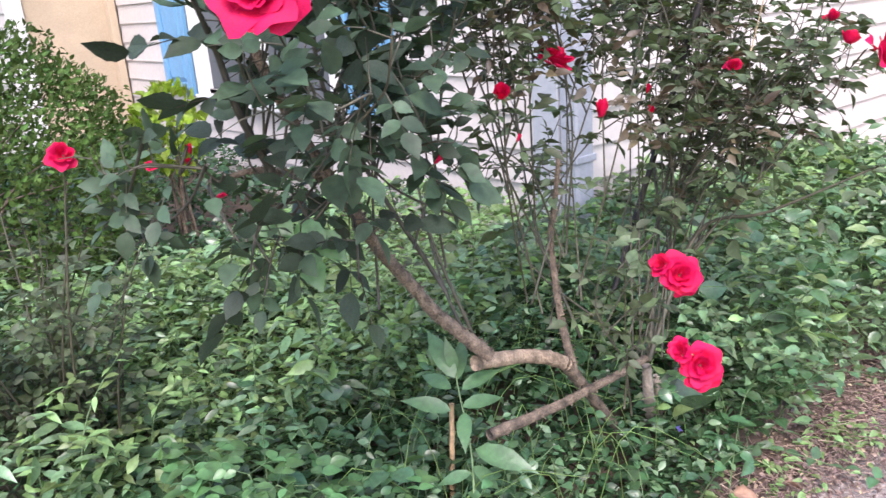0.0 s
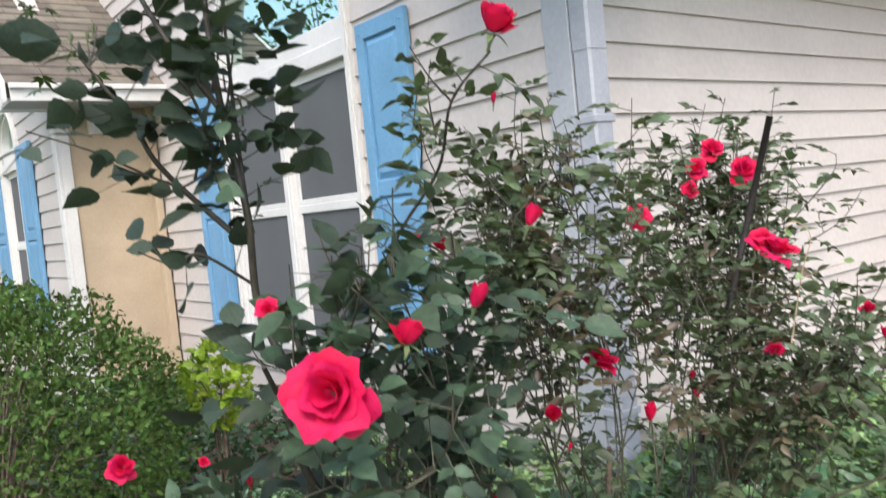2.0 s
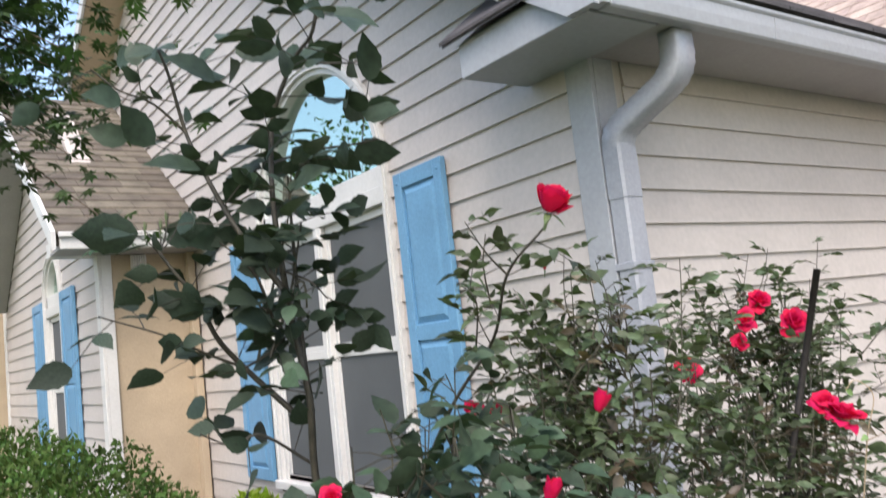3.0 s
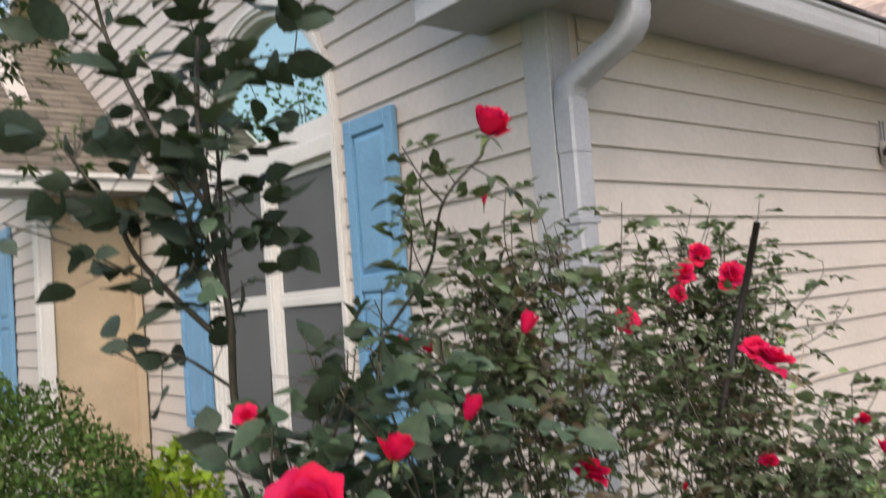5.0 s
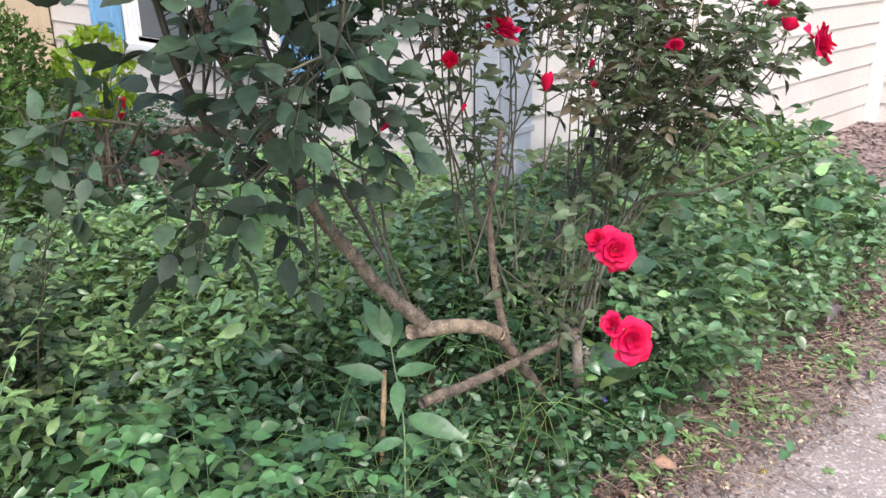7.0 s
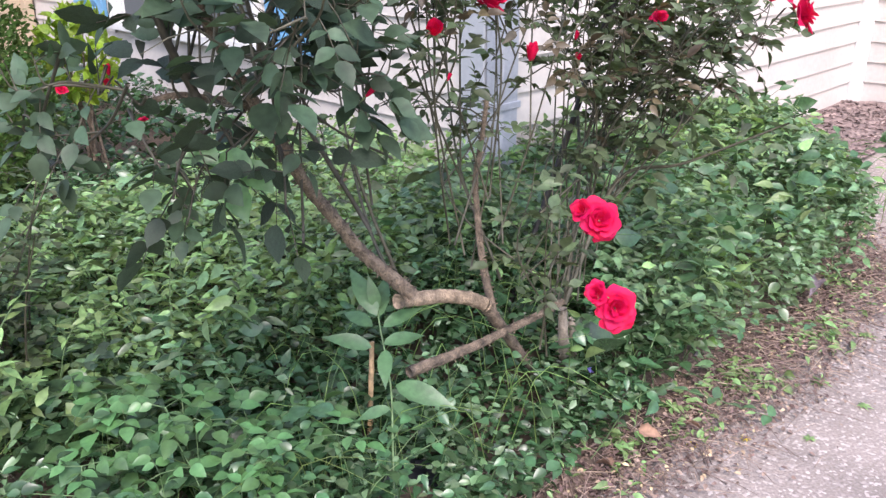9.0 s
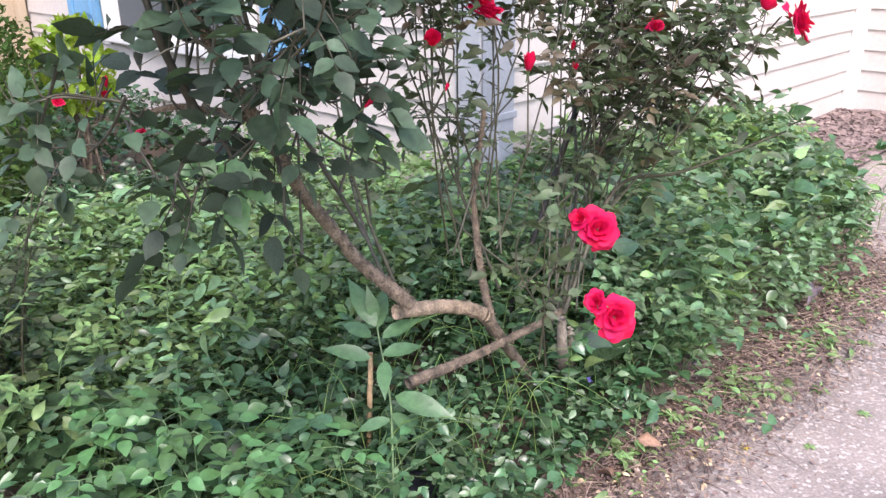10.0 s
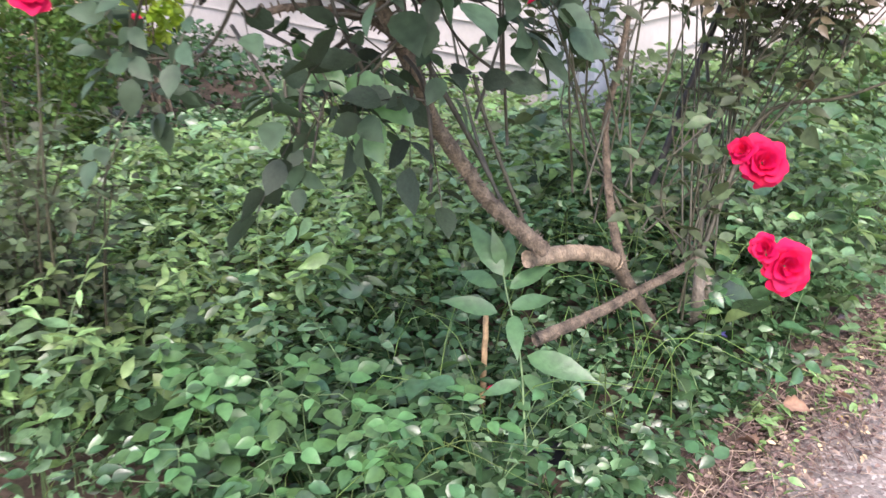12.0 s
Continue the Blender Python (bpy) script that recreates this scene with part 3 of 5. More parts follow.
    return bm


spout = thing("downspout", "grey-white metal downspout with a ribbed elbow at the corner", "downspout", (0.026, -0.064, 0))
spout_low = part("lower_pipe", rectangular_pipe([(0, 0, 0.06), (0, 0, 1.76)], 0.046, 0.039), METAL, spout)
part("upper_pipe", rectangular_pipe([(0, 0, 1.745), (0, 0, 1.92)], 0.0485, 0.0415), METAL, spout)
bend = curve_points([(0, 0, 1.90), (0, -0.002, 1.945), (0.006, -0.020, 1.985), (0.024, -0.072, 2.024), (0.044, -0.130, 2.060), (0.062, -0.190, 2.096), (0.070, -0.228, 2.136), (0.072, -0.240, 2.185), (0.072, -0.240, 2.258)], 4)
part("elbow", rectangular_pipe(bend, 0.0475, 0.040, ribs=(5, 7, 9, 11, 22, 24, 26, 28)), METAL, spout, smooth=True)
for z in (0.5, 1.5):
    part("strap", box((-0.052, -0.044, z), (0.052, 0.044, z + 0.025), 0.003), METAL, spout)

# ---- windows and shutters ----
def arched_frame(cy, z0, spring, r_out, r_in, x0, x1):
    """A casing with straight legs and a half-round head."""
    def line(r):
        return [(cy + r, z0)] + arc(cy, spring, r, 28) + [(cy - r, z0)]
    a, b = line(r_out), line(r_in)
    bm = bmesh.new()
    grid = [[bm.verts.new((x, p[0], p[1])) for x, p in ((x0, pa), (x1, pa), (x1, pb), (x0, pb))] for pa, pb in zip(a, b)]
    for r0, r1 in zip(grid, grid[1:]):
        for j in range(4):
            bm.faces.new((r0[j], r0[(j + 1) % 4], r1[(j + 1) % 4], r1[j]))
    bm.faces.new(grid[0])
    bm.faces.new(list(reversed(grid[-1])))
    bmesh.ops.recalc_face_normals(bm, faces=bm.faces)
    return bm


def arched_window(name, label, x, cy, r, z0, spring, mullion):
    """A twin or single double-hung window under a half-round light, in a wall whose face is at x."""
    w = thing(name, label, "window", (0, 0, 0), kind="structure")
    part("casing", arched_frame(cy, z0, spring, r, r - 0.055, x - 0.035, x + 0.02), TRIM, w)
    part("casing_bead", arched_frame(cy, z0, spring, r - 0.012, r - 0.032, x - 0.045, x - 0.033), TRIM, w)
    part("jamb", arched_frame(cy, z0, spring, r - 0.05, r - 0.085, x - 0.012, x + 0.09), TRIM, w)
    ri = r - 0.085
    part("transom", box((x - 0.03, cy - r + 0.05, spring - 0.165), (x + 0.06, cy + r - 0.05, spring - 0.075), 0.006), TRIM, w)
    part("transom", box((x - 0.012, cy - r + 0.05, spring - 0.075), (x + 0.06, cy + r - 0.05, spring + 0.03), 0.006), TRIM, w)
    part("sill", box((x - 0.06, cy - r - 0.01, z0 - 0.05), (x + 0.08, cy + r + 0.01, z0 + 0.0), 0.006), TRIM, w)
    pane = prism(arc(cy, spring + 0.012, ri - 0.002, 28), 0, x + 0.045, x + 0.051)
    part("arch_pane", pane, GLASS, w, "curved glass that mirrors sky and trees")
    head, mid = spring - 0.165, z0 + (spring - 0.165 - z0) * 0.525
    cols = [(cy - ri, cy - 0.045), (cy + 0.045, cy + ri)] if mullion else [(cy - ri, cy + ri)]
    if mullion:
        part("mullion", box((x - 0.028, cy - 0.045, z0), (x + 0.06, cy + 0.045, head), 0.006), TRIM, w)
        part("mullion_bead", box((x - 0.034, cy - 0.016, z0), (x - 0.026, cy + 0.016, head), 0.003), TRIM, w)
    for ya, yb in cols:
        for za, zb, dx in ((z0, mid + 0.0, 0.0), (mid + 0.0, head, 0.006)):
            sash = part("sash", box((x + dx, ya, zb - 0.045), (x + 0.04 + dx, yb, zb), 0.004), TRIM, w)
            part("stile", box((x + dx + 0.001, ya, za + 0.03), (x + 0.039 + dx, ya + 0.028, zb - 0.045), 0.003), TRIM, w)
            part("stile", box((x + dx + 0.001, yb - 0.028, za + 0.03), (x + 0.039 + dx, yb, zb - 0.045), 0.003), TRIM, w)
            part("rail", box((x + dx, ya, za), (x + 0.04 + dx, yb, za + 0.03), 0.003), TRIM, w)
            part("screen", box((x + dx + 0.012, ya + 0.02, za + 0.02), (x + dx + 0.015, yb - 0.02, zb - 0.02)), SCREEN, w, "grey insect screen")
    return w


def shutter(y0, y1, z0, z1, x, label):
    """A raised-panel shutter against a wall that looks towards minus x."""
    s = thing("window_shutter", label, "shutter", (x, y0, z0), group="blue window shutters")
    w, h = y1 - y0, z1 - z0
    st, rail_h, cut = w * 0.16, 0.075, h * 0.522
    part("backing", box((-0.018, 0.005, 0.005), (-0.002, w - 0.005, h - 0.005)), BLUE, s)
    for a in (0.0, w - st):
        part("stile", box((-0.034, a, 0), (-0.004, a + st, h), 0.004), BLUE, s)
    for z in (0.0, cut - 0.05, h - rail_h):
        part("rail", box((-0.033, st + 0.0005, z), (-0.004, w - st - 0.0005, z + rail_h), 0.004), BLUE, s)
    for za, zb in ((rail_h, cut - 0.05), (cut + 0.025, h - rail_h)):
        bm = bmesh.new()
        y_lo, y_hi = st + 0.006, w - st - 0.006
        za, zb = za + 0.006, zb - 0.006
        e = 0.028
        base = [bm.verts.new((-0.019, y, z)) for y, z in ((y_lo, za), (y_hi, za), (y_hi, zb), (y_lo, zb))]
        top = [bm.verts.new((-0.031, y, z)) for y, z in ((y_lo + e, za + e), (y_hi - e, za + e), (y_hi - e, zb - e), (y_lo + e, zb - e))]
        bm.faces.new(top)
        for i in range(4):
            bm.faces.new((base[i], base[(i + 1) % 4], top[(i + 1) % 4], top[i]))
        bmesh.ops.recalc_face_normals(bm, faces=bm.faces)
        part("raised_panel", bm, BLUE, s)
    for z in (0.05, h - 0.05):
        for y in (st * 0.5, w - st * 0.5):
            bm = bmesh.new()
            bmesh.ops.create_cone(bm, cap_ends=True, segments=10, radius1=0.006, radius2=0.004, depth=0.005, matrix=Matrix.Translation((-0.0365, y, z)) @ Matrix.Rotation(-math.pi / 2, 4, "Y"))
            part("screw_cap", bm, BLUE, s)
    return s


arched_window("window_1", "white twin window with grey screens under a half-round light", 0.0, WIN_Y, WIN_R, SILL_Z, SPRING, True)
shutter(0.877, 1.267, 0.585, 2.135, -0.016, "sky-blue raised-panel shutter beside the arched window")
shutter(2.985, 3.40, 0.585, 2.135, -0.016, "sky-blue raised-panel shutter beside the arched window")

# ---- projecting wing ----
WX = -0.69
wing = thing("wall_wing", "cream lap siding front of the projecting wing", "wall", kind="structure")
part("wall_core", prism([(4.295, -0.05), (5.98 - 0.36, -0.05), (5.98 - 0.36, 3.7), (4.295, 2.45)], 0, WX, WX + 0.15), SIDING, wing)
part("wall_core", prism([(5.98 + 0.36, -0.05), (9.1, -0.05), (9.1, 2.3), (5.98 + 0.36, 3.7)], 0, WX, WX + 0.15), SIDING, wing)
part("wall_core", box((WX, 5.62, -0.05), (WX + 0.15, 6.34, 0.63)), SIDING, wing)
part("wall_core", box((WX, 5.62, 2.52), (WX + 0.15, 6.34, 3.6)), SIDING, wing)
for k in range(0, 30):
    z = BASE_Z + k * COURSE
    mid = z + COURSE / 2
    lo = max(4.37, 3.95 + (mid - 2.30) / 0.705)
    hi = min(9.0, 8.85 - (mid - 2.30) / 0.705)
    if hi - lo < 0.1:
        continue
    spans = [(lo, hi)]
    if 0.5 < mid < 2.11:
        spans = [(lo, 5.98 - 0.40), (5.98 + 0.40, hi)]
    elif 2.11 <= mid < 2.51:
        half = math.sqrt(0.40 ** 2 - (mid - 2.11) ** 2)
        spans = [(lo, 5.98 - half), (5.98 + half, hi)]
    for a, b in spans:
        board(wing, 1, a, b, z, WX)
wing_side = thing("wall_wing_side", "tan stucco side of the projecting wing", "wall", kind="structure")
part("stucco", box((WX + 0.004, 4.28, -0.05), (-0.002, 4.43, 2.24)), TAN, wing_side)
part("pilaster", box((-0.075, 4.2, -0.05), (-0.017, 4.279, 2.30), 0.006), TAN, wing_side)
wtrim = thing("corner_trim", "white corner boards on the projecting wing", "trim", kind="structure")
part("corner_leg", box((WX - 0.022, 4.258, 0.0), (WX, 4.37, 2.3), 0.004), TRIM, wtrim)
part("corner_leg", box((WX, 4.258, 0.0), (WX + 0.075, 4.28, 2.3), 0.004), TRIM, wtrim)
part("corner_leg", box((WX - 0.022, 9.0, 0.0), (WX, 9.12, 2.3), 0.004), TRIM, wtrim)
arched_window("window_2", "white arched window with grey screens on the wing", WX, 5.98, 0.40, 0.60, 2.11, False)
shutter(5.06, 5.56, 0.585, 2.11, WX - 0.016, "sky-blue raised-panel shutter on the projecting wing")
shutter(6.40, 6.92, 0.585, 2.11, WX - 0.016, "sky-blue raised-panel shutter on the projecting wing")
wroof = thing("wing_roof", "brown shingled gable roof of the wing", "roof", kind="structure")
part("roof_deck", prism([(3.93, 2.345), (6.40, 4.085), (8.85, 2.345), (8.85, 2.25), (6.40, 3.99), (3.93, 2.25)], 0, -1.04, -0.001), SHINGLE, wroof)
for i in range(22):
    ya, yb = 3.90 + i * 0.112, 3.90 + (i + 1) * 0.112 + 0.025
    za, zb = 2.345 + 0.705 * (ya - 3.93) + 0.024, 2.345 + 0.705 * (yb - 3.93) + 0.006
    x = -1.06
    while x < -0.02:
        w = min(float(rng.uniform(0.22, 0.34)), -0.004 - x)
        part("shingle", prism([(ya, za), (yb, zb), (yb, zb - 0.012), (ya, za - 0.016)], 0, x, x + w - 0.005), SHINGLE, wroof)
        x += w
weave = thing("eave", "white boxed eave of the projecting wing", "eave", kind="structure")
part("fascia", box((-1.02, 3.895, 2.225), (-0.003, 3.925, 2.345), 0.005), TRIM, weave)
part("crown_mould", box((-1.03, 3.87, 2.305), (-0.003, 3.893, 2.34), 0.005), TRIM, weave)
part("soffit", box((-1.02, 3.926, 2.228), (-0.019, 4.255, 2.244)), SOFFIT, weave)
part("rake_board", prism([(3.89, 2.22), (3.89, 2.345), (6.40, 4.11), (8.86, 2.36), (8.86, 2.235), (6.40, 3.985)], 0, -1.075, -1.045), TRIM, weave)
part("rake_soffit", prism([(6.40, 3.985), (8.85, 2.245), (8.85, 2.235), (6.40, 3.975)], 0, -1.04, WX - 0.02), SOFFIT, weave)
part("return_box", box((-1.018, 4.256, 2.226), (WX - 0.024, 4.40, 2.33), 0.004), TRIM, weave)
vent = thing("wall_vent", "white ribbed vent hood under the wing eave", "vent", (-0.42, 4.28, 2.05))
for i in range(6):
    part("vent_rib", box((-0.05 + i * 0.017, -0.05, 0.0), (-0.038 + i * 0.017, -0.002, 0.17), 0.002), TRIM, vent)
part("vent_back", box((-0.055, -0.03, -0.005), (0.055, -0.001, 0.175), 0.003), TRIM, vent)
garage = thing("wall_garage", "beige wall with a shaded grey garage door beyond the wing", "wall", kind="structure")
part("wall_core", box((-5.0, 9.3, -0.05), (-0.55, 9.45, 3.0)), TAN, garage)
# shadow on the door is put in by the dark screen colour
part("garage_door", box((-4.4, 9.27, 0.7), (-0.98, 9.298, 2.12), 0.01), SCREEN, garage, "panel door, dark grey in colour to stand for shade")

# ---- wall lamp ----
lamp = thing("security_light", "small white wall light with a round dark lens", "light", (2.60, -0.016, 1.828))
part("back_plate", box((-0.04, -0.02, 0.0), (0.05, -0.001, 0.12), 0.006), PLASTIC, lamp)
part("housing", box((-0.06, -0.085, 0.005), (0.04, -0.021, 0.095), 0.018), PLASTIC, lamp)
bm = bmesh.new()
bmesh.ops.create_cone(bm, cap_ends=True, segments=20, radius1=0.026, radius2=0.022, depth=0.02, matrix=Matrix.Translation((-0.062, -0.055, 0.055)) @ Matrix.Rotation(math.pi / 2, 4, "Y"))
part("lens", bm, LENS, lamp, "round dark lens")
for dx in (-0.012, 0.028):
    part("bracket", box((dx - 0.004, -0.012, 0.13), (dx + 0.004, -0.003, 0.24)), METAL, lamp)

# ---- rose bush ----
def petal_shape(reach, height, spread, curl, seed):
    """A cupped petal that rises round the flower's axis (+z) and rolls out at its ruffled lip."""
    verts, faces, n, m = [], [], 7, 8
    for i in range(n + 1):
        for j in range(m + 1):
            u = j / m * 2 - 1
            v = i / n * (1 - 0.16 * u ** 4 - 0.05 * math.exp(-18 * (u - 0.1) ** 2) + 0.05 * math.sin(5.3 * u + seed) * i / n)
            r = reach * (0.10 + 0.90 * v ** 0.6)
            z = height * v ** 1.3
            k = max(0.0, v - 0.68) / 0.32
            r += 0.28 * curl * k * k + 0.05 * v * v * math.sin(5.1 * u + 2.3 * seed)
            z += -0.22 * curl * k * k + 0.07 * v * v * math.sin(3.7 * u + 1.7 * seed)
            a = u * spread * (0.30 + 0.70 * math.sin(min(1.0, v * 1.25) * math.pi / 2))
            verts.append((r * math.sin(a), r * math.cos(a), z))
    for i in range(n):
        for j in range(m):
            c = i * (m + 1) + j
            faces.append((c, c + m + 1, c + m + 2, c + 1))
    me = bpy.data.meshes.new("petal")
    me.from_pydata(verts, [], faces)
    me.materials.append(PETAL)
    me.polygons.foreach_set("use_smooth", [True] * len(me.polygons))
    me.update()
    return me


# outer, middle, inner and heart petals, three of each
LAYERS = [[petal_shape(r, h, w, c, 1.3 * k + r) for k in range(3)] for r, h, w, c in
          ((0.84, 0.44, 0.74, 0.80), (0.68, 0.60, 0.80, 0.65), (0.48, 0.74, 0.95, 0.45), (0.27, 0.82, 1.3, 0.25))]
CLOSED = [[petal_shape(r, h, w, c, 0.9 * k + r) for k in range(3)] for r, h, w, c in
          ((0.76, 0.82, 0.95, 0.12), (0.64, 0.92, 1.05, 0.0), (0.46, 0.98, 1.2, 0.0), (0.26, 0.98, 1.8, 0.0))]


def calyx_mesh(fold):
    """Hip and five sepals; fold 0 lays them back, 1 wraps them up round a bud."""
    s = Soup()
    s.tube([(0, 0, -0.75), (0, 0, -0.45), (0, 0, -0.30), (0, 0, -0.16), (0, 0, -0.06)], 0.06, 0.12, 8)
    s.tube([(0, 0, -0.32), (0, 0, -0.24), (0, 0, -0.14), (0, 0, -0.05)], 0.10, 0.18, 8)
    fr = [frame_of((0.12 * math.cos(a), 0.12 * math.sin(a), -0.04), (math.cos(a) * (1.1 - fold), math.sin(a) * (1.1 - fold), 0.9 * fold - 0.25), (math.cos(a), math.sin(a), 0.4), 0.75 + 0.2 * fold) for a in np.linspace(0, 6.28, 6)[:-1]]
    s.leaves(LONG_LEAF, fr)
    me = s.mesh("calyx")
    me.materials.append(SEPAL)
    return me


CALYX = [calyx_mesh(0.05), calyx_mesh(0.9)]


def rose(bush, place, facing, size, openness, petals):
    """A flower with its heart towards facing; openness 0 is a bud, 1 a full bloom."""
    head = new("rose_flower" if openness > 0.35 else "rose_bud", CALYX[0 if openness > 0.35 else 1])
    head.parent = bush
    turn = Vector(facing).to_track_quat("Z", "Y").to_matrix().to_4x4()
    inv = Matrix.Translation(-bush.location)
    thin = Matrix.Diagonal((1, 1, 1, 1)) if openness > 0.35 else Matrix.Diagonal((0.62, 0.62, 1.1, 1))
    head.matrix_basis = inv @ Matrix.Translation(place) @ turn @ Matrix.Scale(size * 0.5, 4) @ thin
    shapes = LAYERS if openness > 0.5 else CLOSED
    done = 0
    for layer, count in ((3, 3), (2, 5), (1, 6), (0, 7)):
        for i in range(count):
            if done >= petals:
                break
            p = new("petal", shapes[layer][int(rng.integers(3))])
            p.parent = head
            a = i * 6.283 / count + 0.8 * layer + float(rng.normal(0, 0.22))
            lean = float(rng.normal(0, 0.18)) * (3 - layer) / 2 + (0.25 * (openness - 0.6) if layer < 2 else 0)
            grow = float(rng.uniform(0.84, 1.12)) if layer < 2 else float(rng.uniform(0.92, 1.06))
            p.matrix_basis = Matrix.Rotation(a, 4, "Z") @ Matrix.Rotation(-lean, 4, "X") @ Matrix.Scale(grow, 4)
            done += 1
    return head


bush = thing("rose_bush", "tall thorny red rose bush with dark leaves beside the path", "rose bush", (-0.88, -0.95, 0.06))
BUSH_INV = -np.array(bush.location)


def put_under(soup, name, mat, parent, label="", kind=""):
    soup.v = [v - np.array(parent.location) for v in soup.v]
    return soup.put(name, mat, parent, label, kind)


def thick_cane(control, r0, r1, name, mat, parent, label=""):
    """A woody cane with thorns."""
    s = Soup()
    pts = curve_points(control, 8)
    s.tube(pts, r0 * 0.86, r1 * 0.86, 12, 0.07)
    arr = np.array([tuple(p) for p in pts])
    for i in range(1, len(arr) - 1):
        for _ in range(0 if mat is PALEBARK else 2):
            f = rng.uniform(0, 1)
            p = arr[i] * (1 - f) + arr[i + 1] * f
            r = r0 + (r1 - r0) * i / len(arr)
            d = unit(rng.standard_normal(3))
            d = unit(d - np.dot(d, unit(arr[i + 1] - arr[i])) * unit(arr[i + 1] - arr[i]))
            s.tube([p + d * r * 0.7, p + d * (r + 0.004), p + d * (r + rng.uniform(0.002, 0.0045)) - np.array([0, 0, 0.001])], 0.0016, 0.0003, 4)
    return put_under(s, name, mat, parent, label)


thick_cane([(-0.733, -0.891, 0.060), (-0.833, -0.912, 0.171), (-0.895, -0.910, 0.255), (-0.946, -0.914, 0.321), (-0.996, -0.922, 0.381)], 0.011, 0.016, "trunk", BARK, bush, "gnarled thorny brown trunk")
thick_cane([(-0.987, -0.921, 0.372), (-1.034, -0.919, 0.401), (-1.093, -0.922, 0.427), (-1.171, -0.935, 0.454), (-1.248, -0.951, 0.478)], 0.0165, 0.0155, "bent_cane", PALEBARK, bush, "stout bent cane with grey bark")
thick_cane([(-1.222, -0.958, 0.485), (-1.249, -0.944, 0.517), (-1.279, -0.925, 0.553), (-1.311, -0.918, 0.591), (-1.343, -0.921, 0.637), (-1.384, -0.929, 0.687), (-1.427, -0.950, 0.735), (-1.472, -0.982, 0.789), (-1.512, -1.004, 0.843)], 0.0150, 0.010, "cane", BARK, bush)
thick_cane([(-1.512, -1.004, 0.843), (-1.535, -1.006, 0.881), (-1.561, -0.993, 0.940), (-1.584, -0.985, 0.996), (-1.598, -0.969, 1.055), (-1.602, -0.946, 1.118)], 0.010, 0.007, "cane", BARK, bush)
thick_cane([(-1.476, -0.994, 0.814), (-1.524, -0.980, 0.865), (-1.574, -0.967, 0.881), (-1.615, -0.951, 0.889), (-1.654, -0.934, 0.878)], 0.007, 0.004, "cane", BARK, bush)
thick_cane([(-1.220, -0.943, 0.321), (-1.127, -0.948, 0.317), (-1.028, -0.945, 0.309), (-0.951, -0.945, 0.309), (-0.881, -0.963, 0.322), (-0.808, -0.980, 0.340)], 0.0125, 0.0085, "diagonal_cane", BARK, bush, "cut thorny cane lying across the others")
thick_cane([(-0.966, -0.921, 0.354), (-0.952, -0.886, 0.416), (-0.949, -0.867, 0.485), (-0.948, -0.856, 0.562), (-0.958, -0.861, 0.619), (-0.975, -0.895, 0.720), (-0.986, -0.916, 0.800)], 0.0105, 0.005, "cane", BARK, bush)
thick_cane([(-1.226, -0.935, 0.494), (-1.239, -0.922, 0.548), (-1.254, -0.899, 0.620), (-1.266, -0.881, 0.685), (-1.276, -0.867, 0.749)], 0.004, 0.003, "cane", STEM, bush)
thick_cane([(-0.645, -0.878, 0.060), (-0.786, -0.971, 0.232), (-0.805, -0.979, 0.321)], 0.017, 0.011, "dead_stub", DEADWOOD, bush, "bleached dead stub at the base")
thick_cane([(-0.628, -0.893, 0.080), (-0.756, -0.973, 0.228), (-0.776, -0.980, 0.288)], 0.009, 0.006, "dead_stub", DEADWOOD, bush, "bleached dead stub at the base")

stems, canes, near_frames, mass, red, dusk, tips = Soup(), Soup(), [], [], [], [], []
# the tall canes that stand before the window
TALL = 0.058
leafy_shoot([(-1.622, -0.964, 1.067), (-1.641, -0.922, 1.162), (-1.655, -0.951, 1.281), (-1.663, -0.940, 1.373), (-1.681, -0.962, 1.444), (-1.679, -0.948, 1.551), (-1.664, -0.940, 1.655), (-1.649, -0.987, 1.719), (-1.642, -1.030, 1.741), (-1.645, -1.066, 1.796)], 0.0058, 0.0022, canes, near_frames, 0.26, 0.021, TALL, twist=1.2)
leafy_shoot([(-1.655, -0.951, 1.281), (-1.650, -0.934, 1.374), (-1.661, -0.958, 1.479), (-1.660, -0.958, 1.568)], 0.004, 0.0015, canes, near_frames, 0.2, 0.024, 0.050, twist=1.2)
leafy_shoot([(-1.680, -0.958, 1.420), (-1.724, -0.945, 1.492), (-1.747, -0.908, 1.570), (-1.760, -0.872, 1.645), (-1.782, -0.887, 1.716), (-1.798, -0.902, 1.745)], 0.0042, 0.0018, canes, near_frames, 0.12, 0.027, TALL, count=3, twist=1.2)
leafy_shoot([(-1.760, -0.872, 1.645), (-1.800, -0.872, 1.681), (-1.841, -0.867, 1.698), (-1.872, -0.860, 1.725)], 0.002, 0.001, canes, near_frames, 0.5, 0.061, 0.043, count=3, twist=1.2)
leafy_shoot([(-1.658, -0.929, 1.254), (-1.706, -0.887, 1.321), (-1.743, -0.881, 1.369), (-1.765, -0.881, 1.421), (-1.790, -0.881, 1.455), (-1.809, -0.869, 1.491)], 0.0045, 0.002, canes, near_frames, 0.30, 0.024, 0.057, count=3, twist=1.2)
for tip in ((-1.765, -0.842, 1.533), (-1.780, -0.837, 1.543), (-1.810, -0.819, 1.526), (-1.792, -0.829, 1.533)):
    canes.tube(curve_points([(-1.805, -0.870, 1.484), tuple((np.array(tip) + np.array((-1.805, -0.870, 1.484))) / 2 + np.array((0.002, 0, 0))), tip], 4), 0.0014, 0.0009, 5)
